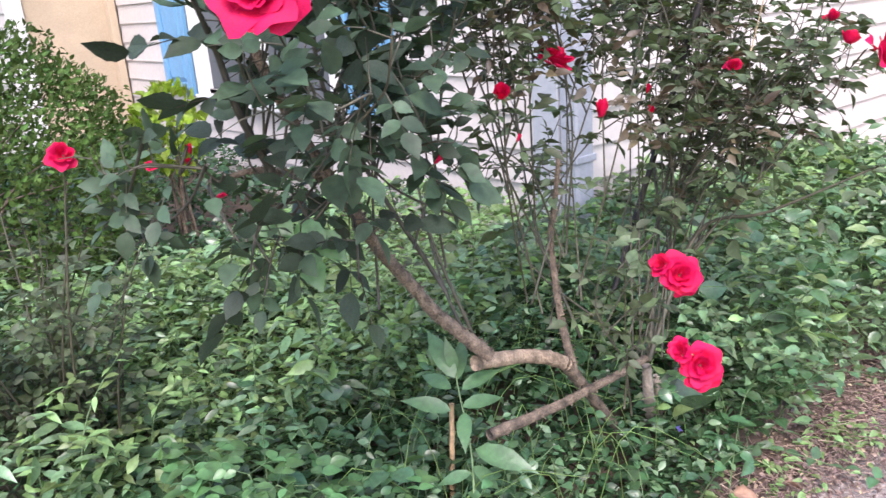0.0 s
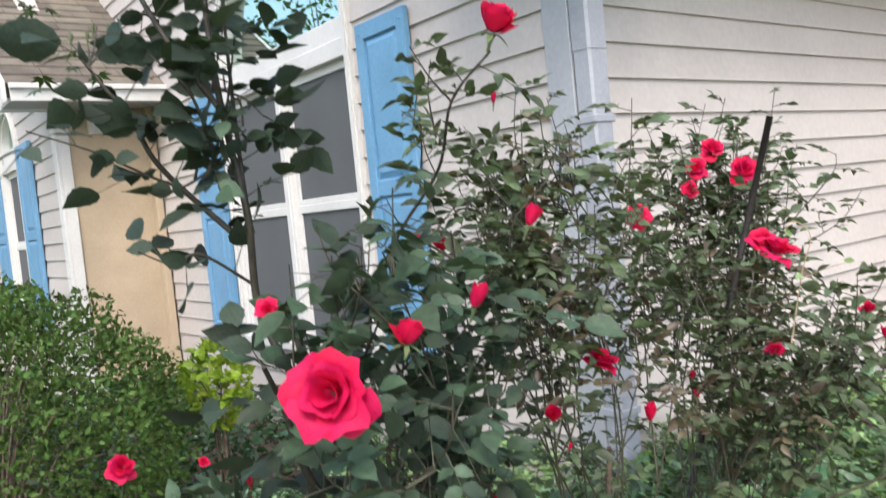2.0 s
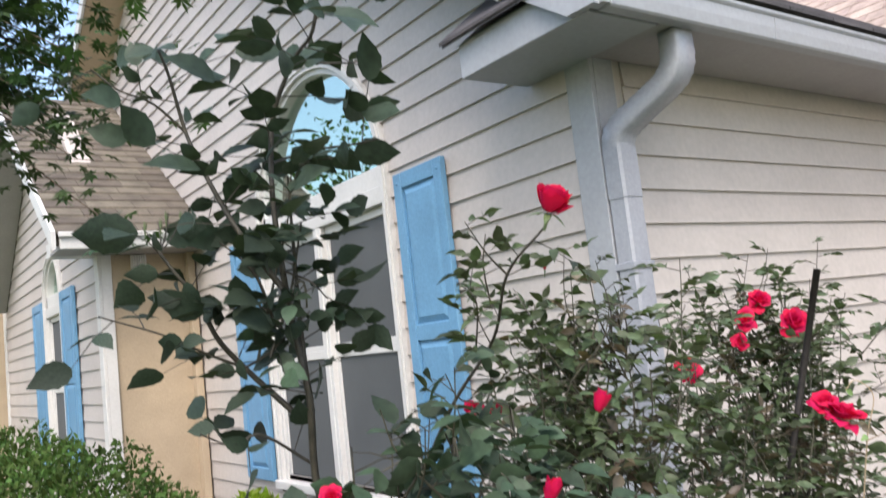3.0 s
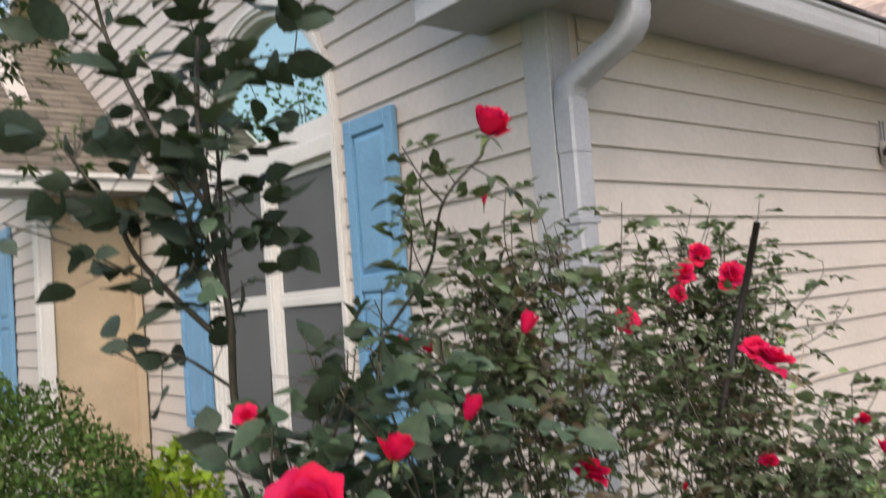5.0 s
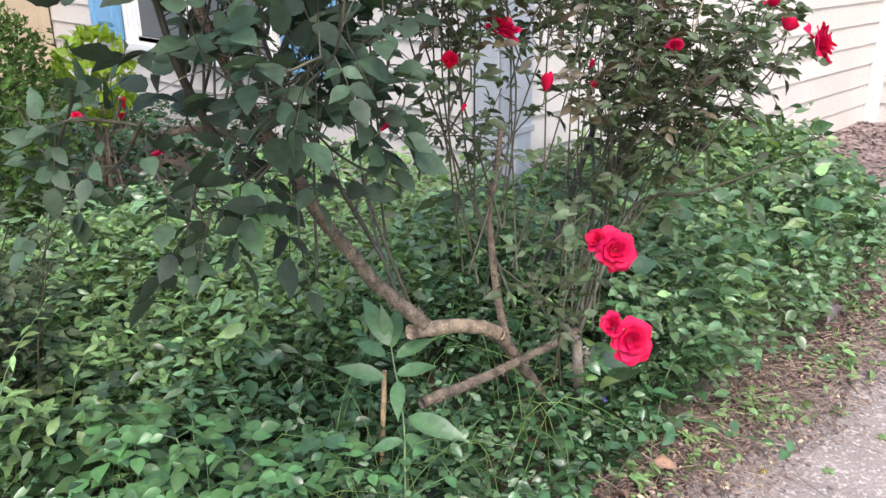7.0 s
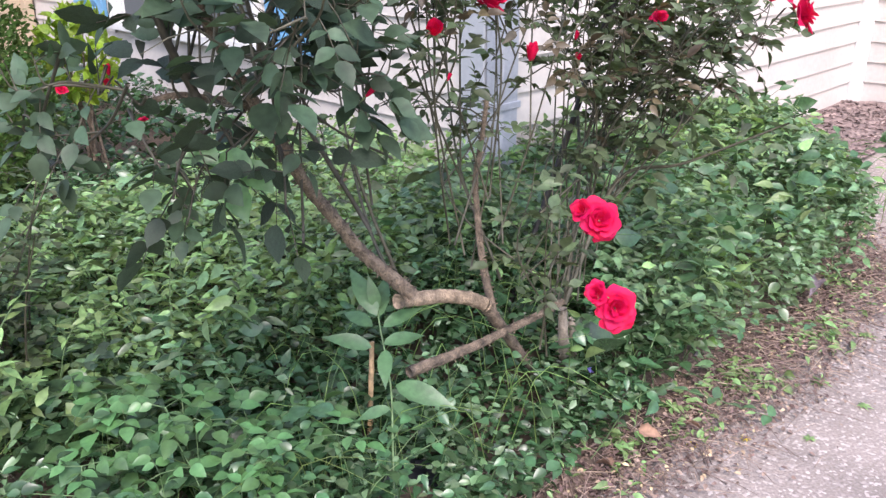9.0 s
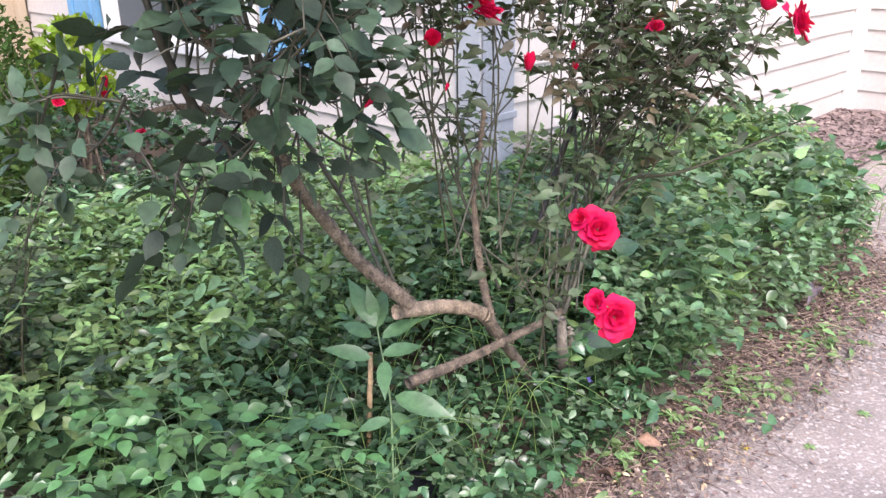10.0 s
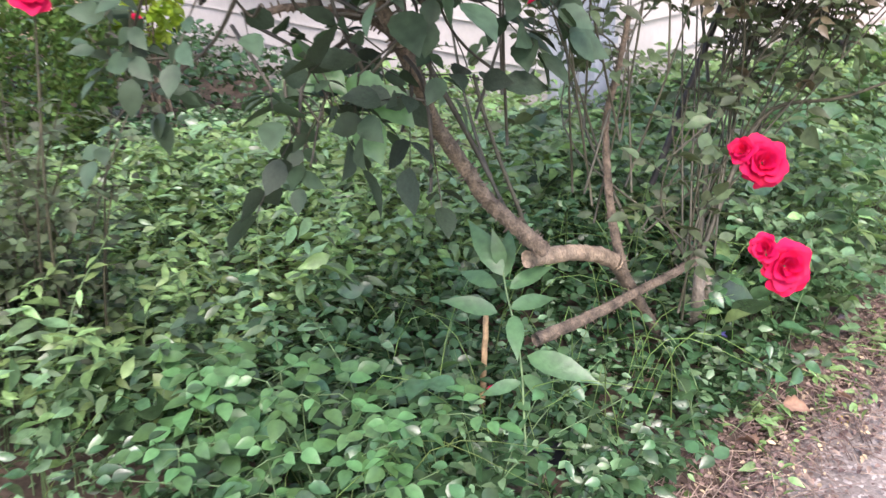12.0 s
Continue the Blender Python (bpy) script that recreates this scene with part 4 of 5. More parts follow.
leafy_shoot([(-1.713, -0.884, 1.329), (-1.753, -0.875, 1.349), (-1.807, -0.866, 1.380), (-1.880, -0.851, 1.410)], 0.0025, 0.001, canes, near_frames, 0.2, 0.043, 0.040, count=3, twist=1.2)
leafy_shoot([(-1.682, -0.962, 1.444), (-1.657, -0.989, 1.425), (-1.646, -1.009, 1.401)], 0.002, 0.001, canes, near_frames, 0.3, 0.037, 0.040, twist=1.2)
leafy_shoot([(-1.679, -0.961, 1.585), (-1.627, -0.960, 1.603), (-1.585, -1.009, 1.602), (-1.562, -1.032, 1.604)], 0.0022, 0.001, canes, near_frames, 0.35, 0.061, 0.050, count=3, twist=1.2)
leafy_shoot([(-1.648, -0.988, 1.718), (-1.628, -1.031, 1.700), (-1.599, -1.054, 1.696)], 0.0022, 0.001, canes, near_frames, 0.4, 0.043, 0.055, count=3, twist=1.2)
leafy_shoot([(-1.686, -0.938, 1.374), (-1.707, -0.946, 1.433), (-1.730, -0.951, 1.462), (-1.754, -0.944, 1.485)], 0.0025, 0.001, canes, near_frames, 0.25, 0.043, 0.045, twist=1.2)
leafy_shoot([(-1.641, -0.918, 1.192), (-1.707, -0.911, 1.241), (-1.743, -0.907, 1.233), (-1.782, -0.901, 1.253)], 0.0025, 0.001, canes, near_frames, 0.2, 0.029, 0.062, count=3, twist=1.2)
leafy_shoot([(-1.603, -0.992, 0.888), (-1.648, -1.014, 0.973), (-1.667, -1.019, 1.047), (-1.710, -1.072, 1.111)], 0.006, 0.003, canes, near_frames, 0.1, 0.030, 0.050, twist=1.2)
leafy_shoot([(-1.465, -1.003, 0.867), (-1.531, -1.026, 0.942), (-1.498, -1.032, 1.027), (-1.564, -1.119, 1.091)], 0.005, 0.002, canes, near_frames, 0.1, 0.030, 0.050, twist=1.2)
leafy_shoot([(-1.560, -0.983, 0.856), (-1.648, -1.030, 0.837), (-1.693, -1.077, 0.798)], 0.003, 0.0015, canes, near_frames, 0.3, 0.037, 0.050, twist=1.2)
leafy_shoot([(-1.496, -0.972, 0.835), (-1.531, -1.059, 0.816), (-1.575, -1.125, 0.766)], 0.003, 0.0015, canes, near_frames, 0.3, 0.037, 0.050, twist=1.2)
# the cane with the highest flower
leafy_shoot([(-1.202, -0.824, 0.566), (-1.369, -0.771, 0.922), (-1.397, -0.802, 1.107), (-1.366, -0.852, 1.226), (-1.336, -0.941, 1.327), (-1.369, -1.030, 1.416), (-1.349, -1.099, 1.473)], 0.0045, 0.0018, canes, mass, 0.40, 0.034, 0.036)
leafy_shoot([(-1.369, -1.030, 1.416), (-1.400, -1.027, 1.449), (-1.409, -0.999, 1.498)], 0.0018, 0.001, canes, mass, 0.3, 0.03, 0.03)
leafy_shoot([(-1.233, -0.930, 0.489), (-1.202, -0.824, 0.566), (-1.152, -0.713, 0.674), (-1.124, -0.645, 0.815)], 0.004, 0.002, stems, mass, 0.4, 0.05, 0.04)
leafy_shoot([(-0.926, -0.906, 0.405), (-0.821, -0.682, 0.588), (-0.722, -0.537, 0.815)], 0.004, 0.002, stems, mass, 0.4, 0.05, 0.045)
leafy_shoot([(-0.755, -0.947, 0.304), (-0.594, -0.953, 0.553), (-0.560, -1.097, 0.618), (-0.479, -1.270, 0.718)], 0.006, 0.002, stems, mass, 0.4, 0.04, 0.045)
leafy_shoot([(-0.755, -0.947, 0.304), (-0.511, -0.791, 0.541), (-0.373, -0.649, 0.790)], 0.006, 0.003, stems, mass, 0.4, 0.045, 0.045)

# the crown: main shoots from the base, lesser ones from those
def clump(mid, radii, mains, many, size, root):
    """A part of the crown: its middle and reach, main and lesser shoots, leaf size, where they spring from."""
    lines = []
    # near clumps take the leaf colour darkened for shade
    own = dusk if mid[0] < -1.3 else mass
    for i in range(mains):
        d = unit(rng.standard_normal(3)) * 0.75
        target = np.array(mid) + d * np.array(radii)
        start = np.array(root) + np.array([0.06, 0.05, 0.02]) * rng.standard_normal(3)
        via = start * 0.5 + target * 0.5 + 0.2 * np.array(radii) * rng.standard_normal(3)
        ms = Soup()
        line = leafy_shoot([start, via, target], 0.0024, 0.0011, ms, own, 0.55, 0.05, size, 6)
        put_under(ms, "cane", CANE if own is dusk else STEM, bush)
        lines.append(line)
    for i in range(many):
        line = lines[i % mains]
        start = line[int(rng.uniform(0.4, 1.0) * (len(line) - 1))]
        d = unit(rng.standard_normal(3)) * rng.uniform(0.5, 1.05)
        target = np.array(mid) + d * np.array(radii)
        via = start * 0.5 + target * 0.5 + min(0.03, 0.25 * min(radii)) * rng.standard_normal(3) + np.array([0, 0, 0.01])
        leafy_shoot([start, via, target, target + (target - via) * 0.3 + np.array([0, 0, 0.035])], 0.0021, 0.0008, stems, red if own is mass and mid[2] > 0.7 and rng.uniform() < 0.16 else own, 0.25, 0.030, size, 4)


clump((-0.269, -0.672, 1.088), (0.26, 0.27, 0.29), 6, 32, 0.032, (-0.703, -0.912, 0.326))
clump((-1.034, -0.857, 1.206), (0.24, 0.19, 0.20), 4, 24, 0.034, (-0.896, -0.817, 0.558))
clump((-1.060, -0.860, 1.304), (0.17, 0.13, 0.10), 2, 12, 0.034, (-1.007, -0.843, 1.002))
clump((-0.281, -0.708, 1.282), (0.21, 0.21, 0.11), 3, 14, 0.030, (-0.323, -0.725, 0.896))
clump((-0.781, -0.752, 0.832), (0.36, 0.24, 0.17), 3, 4, 0.030, (-0.902, -0.874, 0.411))
clump((-0.541, -1.133, 0.846), (0.16, 0.18, 0.16), 3, 7, 0.034, (-0.653, -0.962, 0.448))
clump((-1.457, -1.018, 1.121), (0.13, 0.11, 0.11), 2, 6, 0.036, (-1.464, -0.962, 0.814))
clump((-1.641, -1.171, 1.011), (0.10, 0.09, 0.12), 2, 4, 0.040, (-1.581, -0.980, 0.898))
clump((-1.670, -1.002, 0.817), (0.12, 0.12, 0.10), 2, 2, 0.036, (-1.560, -0.982, 0.861))
clump((-1.673, -0.982, 1.454), (0.035, 0.04, 0.10), 2, 2, 0.034, (-1.653, -0.938, 1.305))
clump((-1.559, -1.022, 1.108), (0.13, 0.10, 0.10), 2, 6, 0.042, (-1.496, -0.971, 0.846))
clump((-1.733, -0.959, 0.881), (0.12, 0.09, 0.07), 2, 2, 0.036, (-1.667, -0.992, 0.909))
clump((-1.776, -0.892, 0.829), (0.10, 0.09, 0.06), 2, 2, 0.034, (-1.689, -1.002, 0.919))
clump((-1.644, -1.027, 0.807), (0.09, 0.07, 0.06), 2, 2, 0.038, (-1.582, -0.993, 0.867))
clump((-0.941, -1.033, 0.542), (0.07, 0.07, 0.12), 2, 2, 0.040, (-0.937, -1.003, 0.274))
clump((-1.414, -1.009, 1.172), (0.09, 0.08, 0.1), 2, 3, 0.044, (-1.36, -0.96, 0.70))
clump((-1.408, -1.088, 1.061), (0.11, 0.09, 0.1), 2, 4, 0.044, (-1.36, -0.96, 0.70))
clump((-1.514, -1.067, 0.990), (0.11, 0.09, 0.08), 2, 2, 0.044, (-1.36, -0.96, 0.70))
clump((-1.145, -0.915, 1.116), (0.13, 0.11, 0.13), 2, 6, 0.036, (-0.95, -0.85, 0.50))
clump((-0.729, -0.810, 1.126), (0.16, 0.14, 0.12), 2, 8, 0.034, (-0.95, -0.85, 0.50))
clump((-0.468, -0.842, 1.057), (0.2, 0.18, 0.16), 2, 12, 0.034, (-0.66, -0.86, 0.30))
clump((-0.484, -0.970, 0.901), (0.2, 0.18, 0.14), 2, 8, 0.036, (-0.66, -0.86, 0.30))
clump((-0.464, -1.121, 0.888), (0.15, 0.16, 0.11), 2, 7, 0.036, (-0.66, -0.86, 0.30))
clump((-0.685, -0.865, 0.874), (0.17, 0.15, 0.11), 2, 4, 0.034, (-0.66, -0.86, 0.30))
clump((-0.411, -0.982, 0.933), (0.17, 0.17, 0.13), 2, 5, 0.034, (-0.66, -0.86, 0.30))
clump((-1.562, -1.079, 1.182), (0.07, 0.06, 0.06), 2, 5, 0.044, (-1.55, -1.02, 0.92))
clump((-1.498, -1.110, 0.945), (0.10, 0.08, 0.07), 2, 6, 0.044, (-1.50, -1.00, 0.87))

# upright sprigs that stand out of the crown
SPRIGS = [((-0.306, -0.573, 1.238), (-0.345, -0.547, 1.459)), ((-0.270, -0.672, 1.260), (-0.276, -0.696, 1.465)), ((-0.225, -0.804, 1.261), (-0.217, -0.850, 1.466)),
          ((-0.256, -0.720, 1.239), (-0.256, -0.741, 1.430)), ((-0.282, -0.623, 1.217), (-0.306, -0.620, 1.399)), ((-0.198, -0.865, 1.156), (-0.169, -0.966, 1.304)),
          ((-0.199, -0.887, 1.092), (-0.115, -0.993, 1.210)), ((-0.330, -0.523, 1.150), (-0.382, -0.464, 1.346)),
          ((-1.059, -0.848, 1.282), (-1.067, -0.844, 1.474)), ((-1.031, -0.886, 1.260), (-1.034, -0.886, 1.446)), ((-1.011, -0.899, 1.239), (-1.003, -0.894, 1.398)),
          ((-1.116, -0.784, 1.238), (-1.118, -0.748, 1.416)), ((-1.155, -0.745, 1.259), (-1.177, -0.703, 1.427)), ((-1.365, -0.982, 1.371), (-1.376, -1.001, 1.480)),
          ((-1.361, -0.925, 1.304), (-1.394, -0.942, 1.417)), ((-0.944, -0.950, 1.218), (-0.910, -0.972, 1.348))]
for foot, tip in SPRIGS:
    foot, tip = np.array(foot), np.array(tip)
    side = 0.02 * rng.standard_normal(3)
    leafy_shoot([foot, foot * 0.5 + tip * 0.5 + side, tip], 0.0018, 0.0007, canes, tips, 0.15, 0.026, 0.030, 5)

near = sorted(near_frames, key=lambda f: f[2, 3])
LEAF_MESH = bpy.data.meshes.new("leaf")
LEAF_MESH.from_pydata(FINE_LEAF[0].tolist(), [], FINE_LEAF[1])
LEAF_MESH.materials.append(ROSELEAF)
LEAF_MESH.polygons.foreach_set("use_smooth", [True] * len(LEAF_MESH.polygons))
single = near[::max(1, len(near) // 280)][:290]
for f in single:
    ob = new("leaf", LEAF_MESH)
    ob.parent = bush
    ob.matrix_basis = Matrix([[*f[0, :3], f[0, 3] + BUSH_INV[0]], [*f[1, :3], f[1, 3] + BUSH_INV[1]], [*f[2, :3], f[2, 3] + BUSH_INV[2]], [0, 0, 0, 1]])
taken = {id(f) for f in single}
foliage = Soup()
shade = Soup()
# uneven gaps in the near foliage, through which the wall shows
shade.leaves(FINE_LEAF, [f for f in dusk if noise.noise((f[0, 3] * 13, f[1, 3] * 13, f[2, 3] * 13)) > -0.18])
put_under(shade, "near_foliage", ROSESHADE, bush, "green leaves round the tall canes, shade put into their colour", kind="stuff")
# rest of the tall-cane leaves, in the same backlight-darkened colour
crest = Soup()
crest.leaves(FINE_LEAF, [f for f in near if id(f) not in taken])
put_under(crest, "cane_foliage", ROSELEAF, bush, "leaves on the tall canes, coloured dark as if backlit", kind="stuff")
foliage.leaves(MID_LEAF, mass[::3])
foliage.leaves(POINT_LEAF, mass[1::3] + mass[2::3] + tips)
put_under(foliage, "foliage", ROSEMASS, bush, kind="stuff")
young = Soup()
young.leaves(POINT_LEAF, red)
put_under(young, "young_foliage", REDLEAF, bush, "reddish young leaves", kind="stuff")
put_under(stems, "twig_growth", STEM, bush, kind="stuff")
put_under(canes, "cane_growth", CANE, bush, "dark brown upper canes and sprigs", kind="stuff")

def bloom(place, facing, size, openness, petals):
    """A flower or bud of the tall bush."""
    rose(bush, place, facing, size * 1.02, openness, petals + 7 if 8 < petals < 20 else petals)


bloom((-1.727, -1.259, 1.108), (-0.70, -0.58, 0.22), 0.081, 1.0, 21)
bloom((-1.401, -1.164, 1.480), (0.05, -0.45, 0.85), 0.064, 0.48, 14)
bloom((-0.384, -0.776, 1.341), (-0.4, -0.5, 0.7), 0.058, 0.8, 14)
bloom((-0.432, -0.765, 1.298), (-0.7, -0.4, 0.5), 0.058, 0.8, 12)
bloom((-0.472, -0.770, 1.250), (-0.7, -0.5, 0.3), 0.041, 0.7, 10)
bloom((-0.389, -0.856, 1.283), (-0.5, -0.6, 0.4), 0.069, 0.8, 14)
bloom((-0.496, -0.627, 1.201), (-0.7, -0.6, 0.3), 0.064, 0.9, 14)
bloom((-0.889, -1.217, 1.145), (0.1, -0.4, 0.85), 0.062, 0.7, 14)
bloom((-0.829, -1.159, 1.156), (-0.5, -0.4, 0.6), 0.050, 0.7, 12)
bloom((-1.498, -1.299, 1.242), (0.3, -0.3, 0.9), 0.040, 0.3, 9)
bloom((-1.597, -1.318, 1.171), (0.2, -0.4, 0.9), 0.040, 0.25, 9)
bloom((-1.678, -1.316, 1.150), (0.1, -0.3, 0.9), 0.040, 0.4, 10)
bloom((-1.012, -0.933, 0.960), (0.25, -0.40, 0.80), 0.071, 0.55, 14)
bloom((-1.004, -1.031, 0.872), (-0.1, -0.3, 0.95), 0.050, 0.3, 9)
bloom((-1.262, -1.063, 0.944), (-0.5, -0.5, 0.6), 0.035, 0.5, 9)
bloom((-0.425, -0.927, 0.872), (-0.4, -0.4, 0.8), 0.042, 0.7, 10)
bloom((-0.710, -0.904, 0.869), (-0.2, -0.4, 0.9), 0.035, 0.3, 8)
bloom((-0.645, -1.322, 0.943), (0.4, -0.8, 0.3), 0.071, 0.9, 14)
bloom((-0.611, -1.254, 0.959), (0.2, -0.4, 0.9), 0.040, 0.5, 10)
bloom((-1.160, -0.985, 0.853), (0.2, -0.3, 0.9), 0.026, 0.1, 6)
bloom((-1.447, -1.128, 0.887), (0.6, -0.4, 0.7), 0.028, 0.1, 6)
bloom((-1.696, -1.070, 1.172), (-0.5, -0.6, 0.5), 0.031, 0.6, 9)
bloom((-1.279, -0.858, 1.202), (-0.4, -0.6, 0.6), 0.035, 0.5, 9)
bloom((-1.308, -0.837, 1.214), (-0.4, -0.6, 0.6), 0.038, 0.6, 9)
bloom((-0.557, -1.003, 0.906), (-0.5, -0.5, 0.6), 0.042, 0.6, 9)
bloom((-0.694, -0.900, 0.827), (-0.3, -0.5, 0.8), 0.029, 0.4, 8)
bloom((-1.198, -0.926, 1.430), (-0.1, -0.3, 0.95), 0.031, 0.2, 8)
bloom((-0.540, -1.187, 0.994), (-0.4, -0.5, 0.8), 0.033, 0.5, 9)
bloom((-1.653, -0.856, 0.908), (-0.2, -0.4, 0.9), 0.028, 0.2, 7)
bloom((-1.675, -0.897, 0.902), (-0.2, -0.6, 0.4), 0.028, 0.2, 7)
bloom((-1.659, -0.935, 0.861), (0.2, -0.6, 0.2), 0.026, 0.2, 6)
bloom((-1.262, -0.867, 0.210), (0.5, -0.5, 0.2), 0.031, 0.3, 7)
bloom((-1.821, -0.868, 1.514), (0.05, 0.0, 0.98), 0.026, 0.05, 0)
bloom((-1.805, -0.880, 1.515), (0.05, 0.0, 0.98), 0.026, 0.05, 0)
bloom((-1.799, -0.886, 1.524), (0.05, 0.0, 0.98), 0.026, 0.05, 0)
bloom((-1.784, -0.897, 1.522), (0.05, 0.0, 0.98), 0.026, 0.05, 0)
bloom((-0.900, -1.120, 0.581), (-0.62, -0.60, 0.35), 0.076, 1.0, 21)
bloom((-0.925, -1.101, 0.601), (-0.80, -0.10, 0.50), 0.048, 1.0, 9)
bloom((-0.968, -1.211, 0.457), (-0.62, -0.60, 0.35), 0.076, 1.0, 21)
bloom((-0.991, -1.189, 0.484), (-0.80, -0.10, 0.50), 0.048, 1.0, 9)

# ---- second rose, behind to the side of the hedge ----
bush2 = thing("rose_bush", "low red rose bush with small leaves before the hedge", "rose bush", (-1.75, -0.25, 0.06))
stems2, mass2 = Soup(), []
for i in range(40):
    d = unit(rng.standard_normal(3)) * rng.uniform(0.4, 1.0)
    target = np.array((-1.85, -0.24, 0.60)) + d * np.array((0.42, 0.30, 0.26))
    start = np.array((-1.75, -0.25, 0.06)) + np.array([0.06, 0.06, 0.0]) * rng.standard_normal(3)
    via = start * 0.5 + target * 0.5 + np.array([0, 0, 0.08])
    leafy_shoot([start, via, target], 0.003, 0.0012, stems2, mass2, 0.35, 0.030, 0.028, 5)
f2 = Soup()
f2.leaves(MID_LEAF, mass2)
put_under(f2, "foliage", ROSEMASS, bush2, kind="stuff")
put_under(stems2, "twig_growth", STEM, bush2, kind="stuff")
for place, facing, size in [((-1.715, -0.452, 0.874), (-0.3, -0.8, 0.4), 0.066), ((-1.52, -0.30, 0.80), (-0.2, -0.7, 0.6), 0.03)]:
    rose(bush2, place, facing, size, 0.8, 12)

stem3 = Soup()
stem3.tube(curve_points([(-1.75, -0.25, 0.06), (-1.76, -0.40, 0.50), (-1.715, -0.452, 0.868)], 6), 0.003, 0.0016, 6)
put_under(stem3, "flower_stem", STEM, bush2)

# ---- stake ----
stake = Soup()
stake.tube([(-0.622, -0.637, 0.050), (-0.468, -0.898, 1.141), (-0.432, -0.959, 1.396)], 0.0075, 0.0075, 8)
tagged(stake.put("garden_stake", STAKE), "dark rusty stake in the rose bush", "stake")

# ---- groundcover, weeds and grass ----
def cover_patch(name, label, count, x0, x1, y0, y1, template, size, low, high, mat, tilt=0.6, keep=None, category="groundcover"):
    frames = []
    while len(frames) < count:
        x, y = rng.uniform(x0, x1), rng.uniform(y0, y1)
        if (x > -0.04 and y > -0.04) or (keep and not keep(x, y)):
            continue
        h = 0.5 + 0.9 * noise.noise((x * 2.2, y * 2.2, 5.0)) + 0.35 * noise.noise((x * 7, y * 7, 9.0))
        top = low + (high - low) * min(1.2, max(0.1, 0.5 + h * 0.5))
        if -1.35 < x < -0.6 and y < -0.70:
            top *= 0.62
        z = bed_height(x, y) + top * max(0.05, 1 - abs(rng.normal(0, 0.42)))
        a = rng.uniform(0, 6.283)
        d = np.array([math.cos(a), math.sin(a), rng.normal(0.02, 0.45 * tilt)])
        up = np.array([0, 0, 1.0]) + tilt * rng.standard_normal(3)
        frames.append(frame_of((x, y, max(z, 0.02)), d, up, size * float(np.clip(rng.lognormal(-0.05, 0.33), 0.45, 1.7))))
    s = Soup()
    s.leaves(template, frames)
    return tagged(s.put(name, mat), label, category, kind="stuff")


POT = (-1.274, -0.975)


def inside(x, y):
    """Within the planted bed, clear of the pot that stands in it."""
    return y > bed_edge(x) - 0.09 * math.exp(-((x - 0.15) / 0.45) ** 2) and math.hypot(x - POT[0], y - POT[1]) > 0.075



def gappy(x, y):
    """Patches of the bed where the cover grows thick."""
    return inside(x, y) and (noise.noise((x * 5.5, y * 5.5, 1.0)) > -0.08 or rng.uniform() < 0.25) and (x > -1.7 or y > -0.3 or rng.uniform() < 0.42)


cover_patch("groundcover", "glossy green vinca groundcover over the bed", 15000, -2.6, -0.5, -1.15, 0.9, POINT_LEAF, 0.027, 0.05, 0.28, COVER, 0.60, keep=gappy)
cover_patch("groundcover", "small leaves woven through the groundcover, in its lit colour", 12000, -2.6, -0.5, -1.15, 0.9, SMALL_LEAF, 0.021, 0.04, 0.30, LITCOVER, 0.60, keep=gappy)
cover_patch("groundcover", "oval leaves of groundcover at the foot of the rose", 3000, -1.6, -0.5, -1.12, -0.45, MID_LEAF, 0.032, 0.06, 0.20, COVER, 0.5, keep=inside)
cover_patch("groundcover", "large round leaves of low rose suckers in the groundcover", 380, -1.8, -1.3, -0.95, -0.35, ROUND_LEAF, 0.038, 0.18, 0.31, COVER, 0.4, keep=inside)
# the vinca again, in the colour lightened for the lit side
cover_patch("groundcover", "glossy green vinca groundcover beside the path", 10500, -0.6, 1.75, -1.15, -0.02, MID_LEAF, 0.028, 0.05, 0.34, LITCOVER, 0.7, keep=gappy)
cover_patch("groundcover", "narrow pointed leaves in the groundcover beside the path", 8500, -0.6, 1.75, -1.15, -0.02, POINT_LEAF, 0.035, 0.06, 0.36, LITCOVER, 0.7, keep=gappy)
cover_patch("groundcover", "broad heart-like leaves standing out of the groundcover", 420, -0.9, 1.6, -1.1, -0.1, ROUND_LEAF, 0.062, 0.22, 0.38, COVER, 0.6, keep=inside)
cover_patch("groundcover", "green groundcover along the gable wall", 15000, -2.9, -0.02, 0.5, 4.2, ROUND_LEAF, 0.036, 0.04, 0.28, COVER, 0.7)
cover_patch("groundcover", "green groundcover at the outer end of the bed", 7000, -4.2, -2.8, -1.15, 4.2, ROUND_LEAF, 0.036, 0.04, 0.26, COVER, 0.7)
cover_patch("weeds", "pale green weeds among the groundcover", 2000, -2.2, 1.7, -1.1, 0.6, POINT_LEAF, 0.046, 0.14, 0.40, LIGHTCOVER, 0.8, keep=lambda x, y: inside(x, y) and (y > -0.6 or x > -0.8), category="weeds")
cover_patch("weeds", "small pale weed leaves at the foot of the wall", 10500, -1.7, 1.6, -0.55, 0.6, SMALL_LEAF, 0.028, 0.06, 0.36, LIGHTCOVER, 0.8, keep=inside, category="weeds")

cover_patch("weeds", "feathery pale weeds between the rose and the wall", 5200, -2.0, -0.3, -0.60, 0.45, LONG_LEAF, 0.040, 0.12, 0.40, LITCOVER, 0.5, keep=inside, category="weeds")


def leafy_stalks(name, label, category, count, x0, x1, y0, y1, height, template, size, gap, mat, lean, opposite, keep=inside):
    """Weeds with a stalk of their own: leaves in pairs or singly up a leaning stem."""
    leaves, stalks, made = [], Soup(), 0
